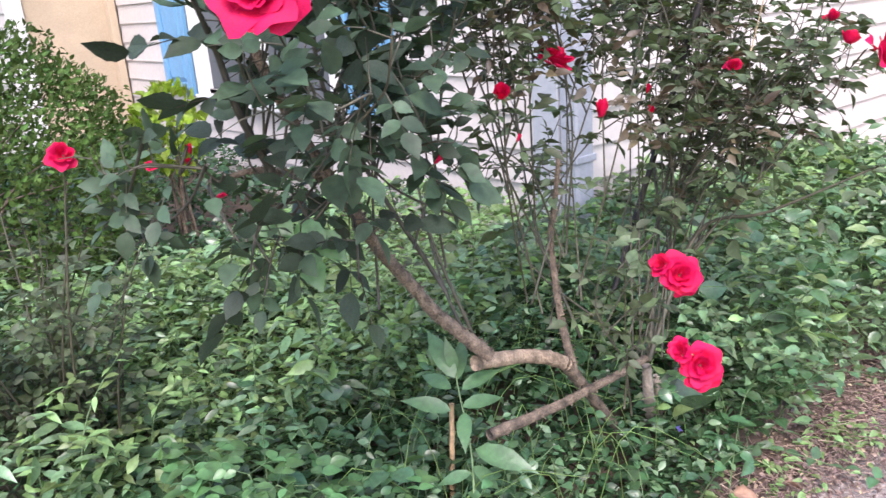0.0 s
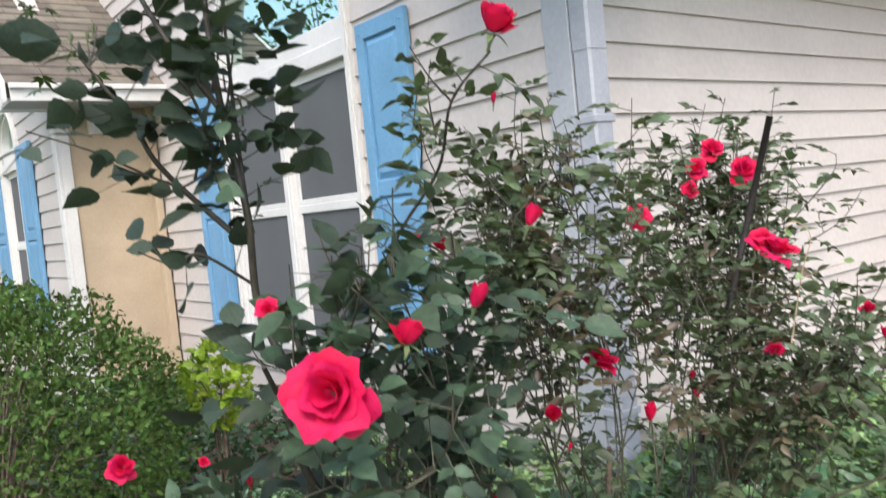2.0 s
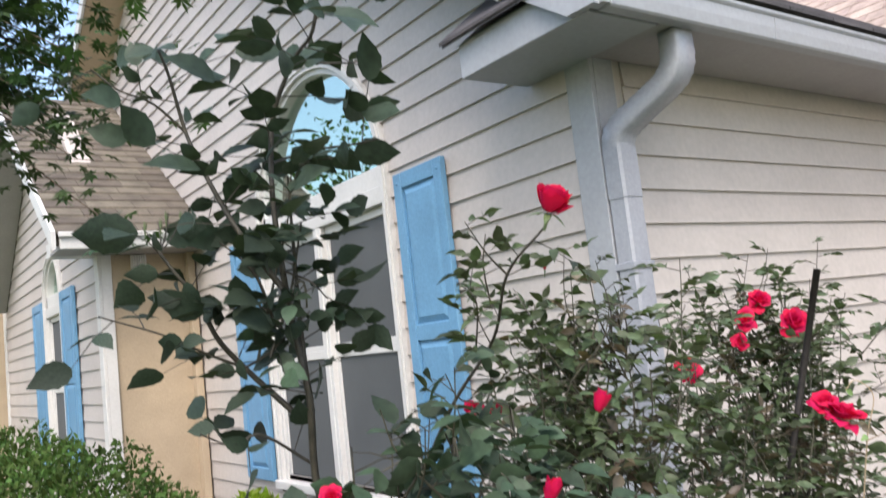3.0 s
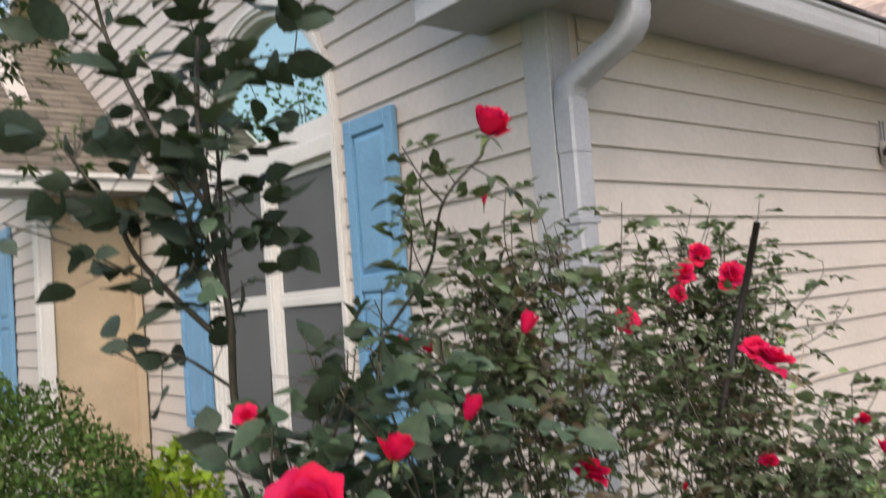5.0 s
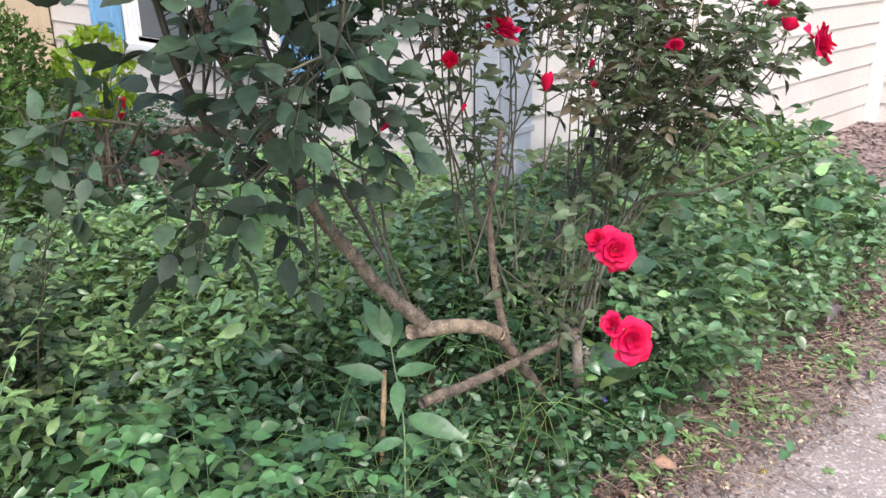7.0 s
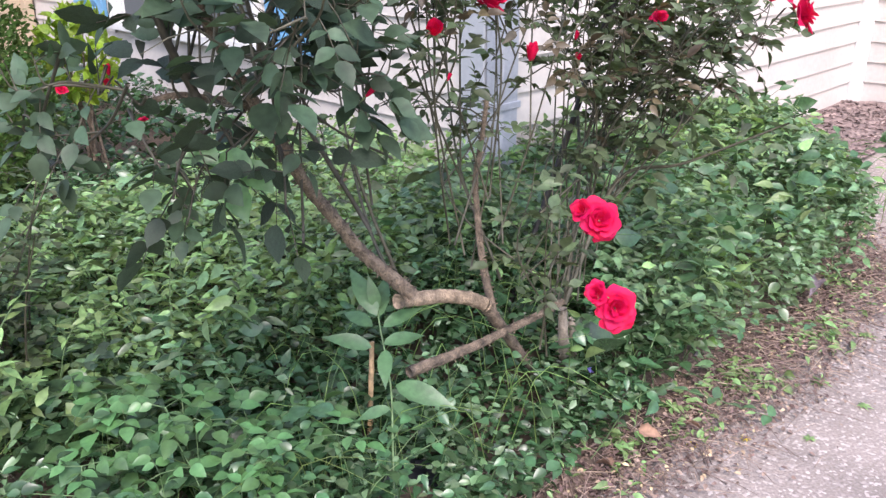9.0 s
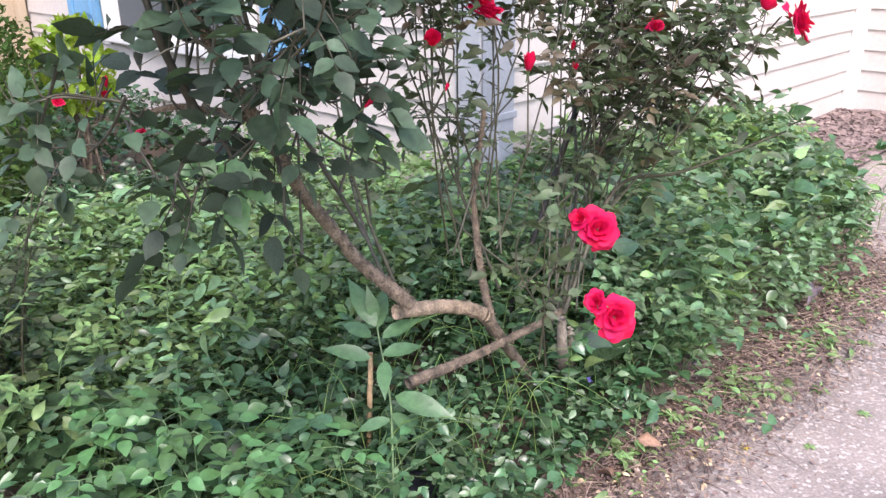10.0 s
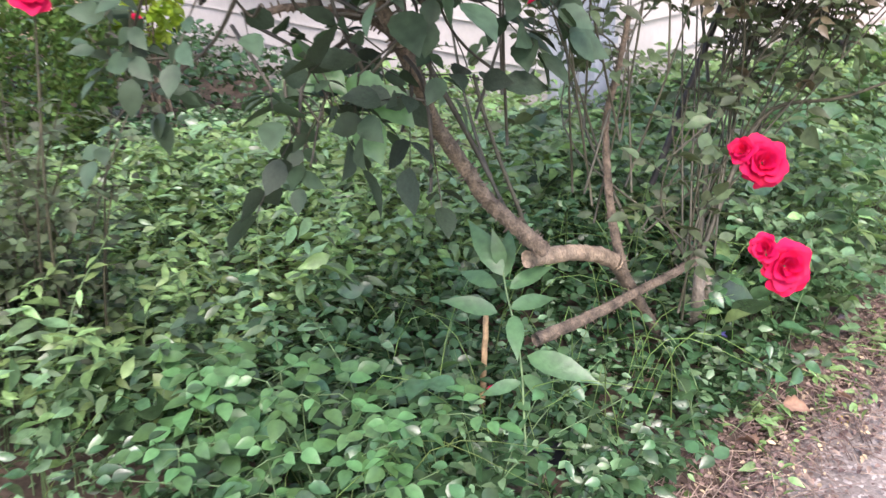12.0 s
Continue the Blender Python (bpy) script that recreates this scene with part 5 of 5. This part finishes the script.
    while made < count:
        x, y = rng.uniform(x0, x1), rng.uniform(y0, y1)
        if not keep(x, y) or (x > -0.04 and y > -0.04):
            continue
        made += 1
        a, h = rng.uniform(0, 6.283), rng.uniform(*height)
        foot = np.array([x, y, bed_height(x, y)])
        out = np.array([math.cos(a), math.sin(a), 0]) * h * lean * rng.uniform(0.5, 1.2)
        line = np.array([tuple(p) for p in curve_points([foot, foot + out * 0.35 + np.array([0, 0, h * 0.7]), foot + out + np.array([0, 0, h * rng.uniform(0.75, 1.0)])], 6)])
        stalks.tube(line, 0.0016, 0.0008, 4)
        n = max(3, int(h / gap))
        for k in range(n):
            f = 0.25 + 0.75 * k / (n - 1)
            i = min(len(line) - 2, int(f * (len(line) - 1)))
            p = line[i] + (line[i + 1] - line[i]) * (f * (len(line) - 1) - i)
            b = k * (1.57 if opposite else 2.4) + a
            for turn in ((0.0, 3.1416) if opposite else (0.0,)):
                d = np.array([math.cos(b + turn), math.sin(b + turn), rng.normal(0.15, 0.25)])
                leaves.append(frame_of(p, d, np.array([0, 0, 1.0]) + 0.35 * rng.standard_normal(3), size * rng.uniform(0.7, 1.2) * (1.1 - 0.35 * f)))
    tuft = Soup()
    tuft.leaves(template, leaves)
    tagged(tuft.put(name, mat), label, category, kind="stuff")
    tagged(stalks.put(name + "_stalks", WEEDSTEM), "thin green stalks of the " + name.replace("_", " "), category, kind="stuff")


def off_trunk(x, y):
    """The bed but for the shaded ground round the rose's foot."""
    return inside(x, y) and not (-1.25 < x < -0.66 and -1.06 < y < -0.70)


leafy_stalks("vinca_runners", "arching vinca runners with paired oval leaves", "groundcover", 100, -1.75, -0.35, -1.12, -0.72, (0.16, 0.34), ROUND_LEAF, 0.034, 0.035, VINCA, 1.0, True, keep=off_trunk)
leafy_stalks("feathery_weeds", "fine-leaved pale weeds standing in the bed", "weeds", 150, -2.0, -0.5, -0.55, 0.45, (0.24, 0.46), LONG_LEAF, 0.042, 0.020, LIGHTCOVER, 0.45, False)
leafy_stalks("pointed_weeds", "weeds with drooping pointed leaves beside the path", "weeds", 95, -0.55, 1.45, -1.08, -0.30, (0.22, 0.44), POINT_LEAF, 0.070, 0.045, WEEDLEAF, 0.5, False)
leafy_stalks("pointed_weeds", "yellow-green weeds with pointed leaves beside the path", "weeds", 40, -0.45, 1.45, -1.08, -0.35, (0.24, 0.42), POINT_LEAF, 0.062, 0.045, LIGHTCOVER, 0.5, False)

# added to darken this end of the bed; the shade is leaf colour
leafy_stalks("dark_weeds", "leafy weeds added at the bed's outer end, coloured dark for shade", "weeds", 55, -2.1, -1.6, -0.50, 0.25, (0.20, 0.36), MID_LEAF, 0.036, 0.028, ROSESHADE, 0.5, False)

# bright five-leaved sprays of rose suckers low in the bed
sprays, spray_stems = [], Soup()
LARGE_SPRAYS = [(-1.70, -0.63), (-1.62, -0.58), (-1.65, -0.75), (-1.53, -0.79), (-1.55, -0.88), (-1.41, -0.79)]
for i in range(17):
    x, y = LARGE_SPRAYS[i] if i < len(LARGE_SPRAYS) else (rng.uniform(-1.74, -1.32), rng.uniform(-1.02, -0.68))
    a = rng.uniform(0, 6.28)
    broad = 0.009 if i < len(LARGE_SPRAYS) else 0.0
    foot = np.array([x, y, bed_height(x, y)])
    top = foot + np.array([0.05 * math.cos(a), 0.05 * math.sin(a), rng.uniform(0.20, 0.30)])
    spray_stems.tube(curve_points([foot, foot * 0.5 + top * 0.5 + np.array([0, 0, 0.02]), top], 3), 0.0016, 0.0009, 4)
    for k in range(3):
        b = a + 2.1 * k + rng.normal(0, 0.3)
        compound_leaf(top, (math.cos(b), math.sin(b), 0.25), broad + rng.uniform(0.030, 0.038), sprays, spray_stems, 5, 0.35)
sucker = Soup()
sucker.leaves(ROUND_LEAF, sprays)
tagged(sucker.put("rose_suckers", SUCKER), "fresh green five-leaved rose suckers in the bed", "suckers", kind="stuff")
tagged(spray_stems.put("sucker_stems", WEEDSTEM), "thin green stalks of the rose suckers", "suckers", kind="stuff")

grass = Soup()
for i in range(620):
    x, y = rng.uniform(-1.7, 1.3), rng.uniform(-1.05, -0.1)
    a, l = rng.uniform(0, 6.28), rng.uniform(0.12, 0.34)
    p = np.array([x, y, bed_height(x, y)])
    d = np.array([math.cos(a), math.sin(a), 0]) * l * 0.6
    pts = [p + np.array([0, 0, 0.05]), p + d * 0.45 + np.array([0, 0, 0.05 + l * 0.7]), p + d * 1.5 + np.array([0, 0, 0.05 + l * rng.uniform(0.2, 0.9)])]
    grass.tube(curve_points(pts, 4), 0.0015, 0.0004, 3)
tagged(grass.put("grass", GRASSBLADE), "thin long grass blades in the bed", "grass", kind="stuff")

# the broad-leaved weed before the trunk
weed = thing("broadleaf_weed", "tall broad-leaved weed in front of the rose trunk", "weed", (-1.445, -1.151, 0.040))
ws = Soup()
ws.tube(curve_points([(-1.445, -1.151, 0.040), (-1.336, -1.027, 0.262), (-1.306, -0.993, 0.323), (-1.290, -0.966, 0.373), (-1.272, -0.929, 0.419), (-1.258, -0.902, 0.467)], 6), 0.0024, 0.0014, 6)
put_under(ws, "stem", WEEDSTEM, weed)
BROAD = leaf_shape(9, 0.17, 0.22, 0.55, tooth=0.03, tip=1.35)
BLADES = [((-1.296, -0.932, 0.398), (-1.364, -0.881, 0.423)),
          ((-1.286, -0.957, 0.399), (-1.337, -1.011, 0.372)),
          ((-1.280, -0.944, 0.403), (-1.204, -0.975, 0.404)),
          ((-1.270, -0.917, 0.446), (-1.274, -0.842, 0.521)),
          ((-1.262, -0.913, 0.438), (-1.215, -0.880, 0.502)),
          ((-1.267, -0.930, 0.427), (-1.196, -0.958, 0.451)),
          ((-1.274, -0.910, 0.424), (-1.288, -0.831, 0.431)),
          ((-1.301, -0.998, 0.352), (-1.273, -1.108, 0.339)),
          ((-1.313, -1.001, 0.324), (-1.272, -1.028, 0.265)),
          ((-1.317, -1.002, 0.315), (-1.366, -0.965, 0.293)),
          ((-1.260, -0.908, 0.452), (-1.276, -0.903, 0.516))]
for heel, tip in BLADES:
    s = Soup()
    way = np.array(tip) - np.array(heel)
    s.leaves(BROAD, [frame_of(heel, way + np.array([0, 0, 0.15 * np.linalg.norm(way)]), (-0.45, -0.35, 0.8), np.linalg.norm(way))])
    put_under(s, "weed_leaf", WEEDLEAF, weed)
stick = Soup()
stick.tube(curve_points([(-1.213, -0.803, 0.050), (-1.201, -0.798, 0.150), (-1.191, -0.794, 0.231), (-1.181, -0.790, 0.312)], 4), 0.0060, 0.0050, 8, 0.1)
tagged(stick.put("cut_stick", FRESHWOOD), "pale broken stick standing in the groundcover", "stick")


pot = thing("plant_pot", "black plastic nursery pot half sunk in the groundcover", "pot", (POT[0], POT[1], -0.045))


def turned(profile, around=36):
    """A shape turned round the upright axis from pairs of radius and height."""
    bm = bmesh.new()
    rings = [[bm.verts.new((r * math.cos(6.2832 * k / around), r * math.sin(6.2832 * k / around), z)) for k in range(around)] for r, z in profile]
    for lower, upper in zip(rings, rings[1:]):
        for k in range(around):
            bm.faces.new((lower[k], lower[(k + 1) % around], upper[(k + 1) % around], upper[k]))
    bm.faces.new(rings[0])
    bm.faces.new(list(reversed(rings[-1])))
    bmesh.ops.recalc_face_normals(bm, faces=bm.faces)
    return bm


part("pot_wall", turned([(0.080, 0.0), (0.098, 0.125), (0.105, 0.128), (0.107, 0.145), (0.101, 0.148), (0.094, 0.128), (0.090, 0.09)]), POTBLACK, pot, smooth=True)
part("pot_soil", turned([(0.090, 0.091), (0.091, 0.098), (0.060, 0.104), (0.02, 0.107)]), SOIL, pot, "dark soil in the pot")

# a leaf that hangs below the tall canes; light on it is its pale green
PALE_LEAFLETS = [((-1.619, -0.990, 0.840), (-1.659, -1.001, 0.802)),
        ((-1.617, -0.992, 0.840), (-1.613, -1.039, 0.816)),
        ((-1.597, -1.021, 0.822), (-1.583, -1.075, 0.805)),
        ((-1.580, -1.044, 0.813), (-1.569, -1.090, 0.783)),
        ((-1.597, -1.040, 0.789), (-1.602, -1.077, 0.748)),
        ((-1.621, -0.986, 0.842), (-1.636, -0.991, 0.862))]
for heel, tip in PALE_LEAFLETS:
    sp = Soup()
    way = np.array(tip) - np.array(heel)
    sp.leaves(FINE_LEAF, [frame_of(heel, way, (-0.5, -0.6, 0.5), np.linalg.norm(way))])
    put_under(sp, "leaf", SUCKER, bush, "rose leaflet, pale green to stand for light on it")


def dry_leaf(place, size, label, mat):
    """A curled dead leaf."""
    sp = Soup()
    a = rng.uniform(0, 6.28)
    sp.leaves(leaf_shape(7, 0.30, 1.1, 1.2, tooth=0.15), [frame_of((0, 0, 0), (math.cos(a), math.sin(a), 0.15), (0.9 * rng.standard_normal(), 0.9 * rng.standard_normal(), 1), size * 0.7)])
    ob = sp.put("dry_leaf", mat)
    ob.location = place
    return tagged(ob, label, "leaf", group="dry leaves in the bed")


for place, size in [((-0.74, 0.10, 0.16), 0.10), ((-0.66, 0.02, 0.16), 0.09), ((-0.80, 0.22, 0.17), 0.11), ((-1.20, -1.00, 0.09), 0.06), ((-0.98, -1.08, 0.08), 0.05), ((-0.72, -1.14, 0.05), 0.07), ((-0.85, -1.16, 0.03), 0.06), ((-0.60, -1.19, 0.03), 0.05)]:
    dry_leaf(place, size, "curled brown dead leaf caught in the bed", DRYLEAF)
for place, size in [((-0.42, -1.10, 0.10), 0.09), ((0.28, -1.12, 0.09), 0.10), ((0.36, -1.10, 0.13), 0.09), ((-0.35, -1.12, 0.05), 0.06)]:
    dry_leaf(place, size, "grey-purple withered leaf hanging at the bed's edge", WITHERED)
vinca = thing("vinca_flower", "small violet-blue vinca flower among the leaves", "flower", (-0.704, -0.993, 0.136))
for i in range(5):
    sp = Soup()
    a = i * 1.2566
    sp.leaves(leaf_shape(4, 0.42, 0.1, 0.2, tip=0.8), [frame_of((-0.704, -0.993, 0.136), (math.cos(a), math.sin(a) * 0.7, math.sin(a) * 0.7), (-0.6, -0.6, 0.6), 0.010)])
    put_under(sp, "petal", VIOLET, vinca)
sp = Soup()
sp.tube(curve_points([(-0.704, -0.993, 0.056), (-0.704, -0.993, 0.096), (-0.704, -0.993, 0.136)], 4), 0.001, 0.0008, 5)
put_under(sp, "stem", WEEDSTEM, vinca)

# ---- hedge and other plants by the gable wall ----
def leafy_ball(name, label, category, mid, radii, count, template, size, mat, stem_from):
    t = thing(name, label, category, stem_from)
    frames, twigs = [], Soup()
    for i in range(count):
        d = unit(rng.standard_normal(3))
        bumpy = 1 + 0.16 * noise.noise(tuple(d * 3.1)) + 0.10 * noise.noise(tuple(d * 8.0))
        r = bumpy * (1 - abs(rng.normal(0, 0.10)))
        p = np.array(mid) + d * np.array(radii) * r
        if p[2] < 0.05:
            continue
        frames.append(frame_of(p, d + 0.7 * rng.standard_normal(3) + np.array([0, 0, 0.3]), d + 0.5 * rng.standard_normal(3), size * rng.uniform(0.6, 1.25)))
    for i in range(60 if radii[0] > 0.3 else 9):
        d = unit(rng.standard_normal(3))
        p = np.array(mid) + d * np.array(radii) * 0.85
        if p[2] > 0.1:
            twigs.tube(curve_points([np.array(stem_from) + 0.04 * rng.standard_normal(3), np.array(mid) * 0.6 + p * 0.4 - np.array([0, 0, 0.1]), p], 4), 0.008, 0.0015, 4)
    s = Soup()
    s.leaves(template, frames)
    put_under(s, "foliage", mat, t, kind="stuff")
    put_under(twigs, "twig_growth", BARK, t, kind="stuff")
    return t


leafy_ball("hedge_bush", "clipped rounded evergreen shrub by the wall", "shrub", (-1.72, 1.25, 0.58), (0.66, 0.62, 0.56), 22000, SMALL_LEAF, 0.027, HEDGE, (-1.72, 1.25, 0.05))
leafy_ball("hedge_bush", "rounded evergreen shrub further along the wall", "shrub", (-1.9, 2.6, 0.62), (0.75, 0.7, 0.6), 9000, SMALL_LEAF, 0.036, HEDGE, (-1.9, 2.6, 0.05))
leafy_ball("lime_shrub", "bright yellow-green shrub behind the hedge", "shrub", (-0.90, 1.22, 0.66), (0.12, 0.12, 0.16), 420, MID_LEAF, 0.05, LIME, (-0.90, 1.22, 0.05))

# ---- maple branches overhead ----
maple = thing("maple_tree", "dark Japanese maple with branches hanging before the wing", "tree", (-3.4, 2.2, 0.0))
wood, mfr = Soup(), []
wood.tube(curve_points([(-3.4, 2.2, 0.0), (-3.35, 2.1, 0.9), (-3.1, 1.7, 1.9), (-2.7, 1.2, 2.6)], 6), 0.06, 0.03, 8, 0.05)
for i in range(52):
    tip = np.array([rng.uniform(-2.5, -1.62), rng.uniform(0.2, 1.0), rng.uniform(1.85, 2.65)])
    if i < 3:
        tip = np.array([-1.38 + 0.1 * i, 0.36, 2.50 + 0.03 * i])
    elif i < 34:
        tip = np.array([-1.80, 0.45, 2.45]) + np.array([0.13, 0.12, 0.12]) * rng.standard_normal(3)
    elif i < 46:
        tip = np.array([-1.72, 0.60, 2.08]) + np.array([0.09, 0.1, 0.12]) * rng.standard_normal(3)
    start = np.array([-2.7, 1.2, 2.6])
    via = (start + tip) / 2 + np.array([0, 0, 0.18])
    pts = curve_points([start, via, tip], 8)
    wood.tube(pts, 0.008, 0.0015, 4)
    for p in pts[5:]:
        for _ in range(7):
            q = np.array(tuple(p)) + np.array([0.09, 0.09, 0.06]) * rng.standard_normal(3)
            a = rng.uniform(0, 6.28)
            mfr.append(frame_of(q, (math.cos(a), math.sin(a), -0.5), (0.3 * rng.standard_normal(), 0.3 * rng.standard_normal(), 1), rng.uniform(0.035, 0.055)))
for i in range(12):
    tip = np.array([-3.0, 1.75, 2.75]) + np.array([0.42, 0.5, 0.38]) * rng.standard_normal(3)
    tip[0] = min(tip[0], -2.35)
    pts = curve_points([(-2.85, 1.4, 2.4), (np.array([-2.85, 1.4, 2.4]) + tip) / 2 + np.array([0, 0, 0.12]), tip], 6)
    wood.tube(pts, 0.010, 0.002, 4)
    for p in pts[3:]:
        for _ in range(14):
            q = np.array(tuple(p)) + np.array([0.10, 0.10, 0.07]) * rng.standard_normal(3)
            a = rng.uniform(0, 6.28)
            mfr.append(frame_of(q, (math.cos(a), math.sin(a), -0.5), (0.3 * rng.standard_normal(), 0.3 * rng.standard_normal(), 1), rng.uniform(0.035, 0.055)))
ms = Soup()
ms.leaves(STAR_LEAF, mfr)
put_under(ms, "foliage", MAPLE, maple, kind="stuff")
put_under(wood, "trunk", BARK, maple)

# ---- chips on the mulch in the inner corner ----
chips = []
for i in range(1500):
    x, y = rng.uniform(1.78, 3.45), rng.uniform(-0.60, -0.03)
    a = rng.uniform(0, 6.28)
    chips.append(frame_of((x, y, mulch_height(x, y) + 0.006), (math.cos(a), math.sin(a), 0.25 * rng.standard_normal()), (0.5 * rng.standard_normal(), 0.5 * rng.standard_normal(), 1), rng.uniform(0.015, 0.05)))
chs = Soup()
chs.leaves(POINT_LEAF, chips)
tagged(chs.put("mulch_chips", MULCH), "purple-brown bark chips on the mulch", "mulch", kind="stuff")

# ---- litter and fallen leaves along the path's edge ----
lit, straw = [], Soup()
for i in range(14000):
    x = rng.uniform(-1.6, 1.2)
    y = bed_edge(x) + rng.normal(-0.05, 0.085)
    a = rng.uniform(0, 6.28)
    z = max(0.006, bed_height(x, y) if y > -1.17 else 0.004) + abs(rng.normal(0, 0.01))
    lit.append(frame_of((x, y, z), (math.cos(a), math.sin(a), 0.2 * rng.standard_normal()), (0.5 * rng.standard_normal(), 0.5 * rng.standard_normal(), 1), rng.uniform(0.005, 0.018)))
ls = Soup()
ls.leaves(SMALL_LEAF, lit[::2])
pale = Soup()
pale.leaves(SMALL_LEAF, lit[1::12])
tagged(pale.put("leaf_litter", STRAW), "pale dry leaf scraps along the edge of the path", "leaf litter", kind="stuff")
ls.leaves(MID_LEAF, lit[3::4] + lit[5::12])
tagged(ls.put("leaf_litter", LITTER), "dry brown leaf litter along the edge of the path", "leaf litter", kind="stuff")
for i in range(1300):
    x = rng.uniform(-1.4, 0.9)
    y = bed_edge(x) + rng.normal(-0.06, 0.09)
    a, l = rng.uniform(0, 6.28), rng.uniform(0.03, 0.13)
    z = 0.012 + abs(rng.normal(0, 0.012)) + (bed_height(x, y) if y > -1.17 else 0)
    d = np.array([math.cos(a), math.sin(a), 0.1 * rng.standard_normal()]) * l
    straw.tube([(x, y, z), np.array((x, y, z)) + d * 0.5 + np.array([0, 0, 0.004]), np.array((x, y, z)) + d], 0.0012, 0.0006, 3)
tagged(straw.put("dry_twigs", TWIG), "dry twigs and straw on the path's edge", "twigs", kind="stuff")

# green clippings and fallen leaves
clip, green = [], []
for cx, cy, n, r in [(-0.29, -1.19, 90, 0.06), (0.10, -1.21, 80, 0.05), (-0.55, -1.16, 45, 0.06), (-0.75, -1.13, 60, 0.06), (0.45, -1.15, 50, 0.08)]:
    for i in range(n):
        x, y = cx + r * rng.standard_normal(), cy + r * 0.6 * rng.standard_normal()
        a = rng.uniform(0, 6.28)
        clip.append(frame_of((x, y, 0.012 + (bed_height(x, y) if y > -1.17 else 0) + abs(rng.normal(0, 0.012))), (math.cos(a), math.sin(a), 0.25 * rng.standard_normal()), (0.4 * rng.standard_normal(), 0.4 * rng.standard_normal(), 1), rng.uniform(0.018, 0.045)))
for i in range(260):
    x = rng.uniform(-1.3, 0.8)
    y = bed_edge(x) + rng.normal(-0.05, 0.07)
    a = rng.uniform(0, 6.28)
    clip.append(frame_of((x, y, 0.014 + (bed_height(x, y) if y > -1.17 else 0) + abs(rng.normal(0, 0.02))), (math.cos(a), math.sin(a), 0.25 * rng.standard_normal()), (0.5 * rng.standard_normal(), 0.5 * rng.standard_normal(), 1), rng.uniform(0.010, 0.032)))
cs = Soup()
cs.leaves(POINT_LEAF, clip)
tagged(cs.put("leaf_clippings", LIGHTCOVER), "small heaps of green leaf clippings on the path's edge", "clippings", kind="stuff")


def fallen_leaf(x, y, size, mat, label):
    s = Soup()
    a = rng.uniform(0, 6.28)
    s.leaves(STAR_LEAF, [frame_of((0, 0, 0.006), (math.cos(a), math.sin(a), 0), (0.06, 0.05, 1), size)])
    ob = s.put("fallen_leaf", mat, smooth=False)
    ob.location = (x, y, 0.0)
    return tagged(ob, label, "leaf", group="fallen leaves on the path")


for x, y, size in [(-0.156, -1.322, 0.045), (-0.19, -1.43, 0.03), (0.20, -1.30, 0.04), (-0.30, -1.55, 0.03), (0.55, -1.35, 0.035), (-0.42, -1.40, 0.025), (0.9, -1.3, 0.04)]:
    fallen_leaf(x, y, size, LIGHTCOVER, "pale green maple leaf lying on the path")
for x, y, size in [(-0.62, -1.22, 0.022), (-0.52, -1.30, 0.02), (-0.86, -1.10, 0.02), (-0.1, -1.16, 0.02)]:
    fallen_leaf(x, y, size, YELLOWLEAF, "small yellow leaf lying on the path")

# ---- tendril that stands out of the rose before the side wall ----
tendril = thing("vine_tendril", "thin pale vine tendril rising from the rose bush", "vine", (-0.66, -1.10, 0.95))
ts = Soup()
ts.tube(curve_points([(-0.66, -1.10, 0.95), (-0.66, -1.13, 1.08), (-0.655, -1.15, 1.15), (-0.67, -1.13, 1.18), (-0.69, -1.12, 1.165)], 6), 0.0013, 0.0006, 4)
ts.tube(curve_points([(-0.66, -1.125, 1.07), (-0.64, -1.17, 1.09), (-0.62, -1.21, 1.10)], 5), 0.001, 0.0005, 4)
put_under(ts, "stem", STRAW, tendril)
for p in [(-0.62, -1.21, 1.10), (-0.69, -1.12, 1.165), (-0.66, -1.13, 1.08)]:
    lf = Soup()
    lf.leaves(SMALL_LEAF, [frame_of(p, rng.standard_normal(3) - np.array([0, 0, 0.6]), (-1, -1, 0.4), 0.022)])
    put_under(lf, "tendril_leaf", LIGHTCOVER, tendril)

# ---- trees across the street, mirrored in the arched window ----
for tx, ty, h in [(-13.0, 24.0, 11.5), (-8.5, 27.0, 12.5), (-18.0, 20.0, 10.5), (-4.0, 31.0, 12.0), (-22.0, 14.0, 9.0), (-24.0, 4.0, 9.5), (-20.0, -9.0, 9.0)]:
    tree = thing("street_tree", "leafy green tree across the street", "tree", (tx, ty, -0.05), group="trees across the street")
    wood, fr = Soup(), []
    wood.tube(curve_points([(tx, ty, -0.05), (tx + 0.1, ty, h * 0.25), (tx, ty + 0.1, h * 0.55)], 5), 0.22, 0.10, 8, 0.05)
    for i in range(26):
        d = unit(rng.standard_normal(3)) * np.array([1, 1, 0.9])
        c = np.array([tx, ty, h * 0.62]) + d * np.array([h * 0.28, h * 0.28, h * 0.30]) * rng.uniform(0.5, 1.0)
        wood.tube(curve_points([(tx, ty, h * 0.4), (np.array([tx, ty, h * 0.5]) + c) / 2, c], 3), 0.06, 0.015, 5)
        for j in range(60):
            q = c + rng.standard_normal(3) * h * 0.065
            fr.append(frame_of(q, rng.standard_normal(3), rng.standard_normal(3), rng.uniform(0.18, 0.34)))
    cr = Soup()
    cr.leaves(SMALL_LEAF, fr)
    put_under(wood, "trunk", BARK, tree)
    put_under(cr, "crown", HEDGE, tree, kind="stuff")
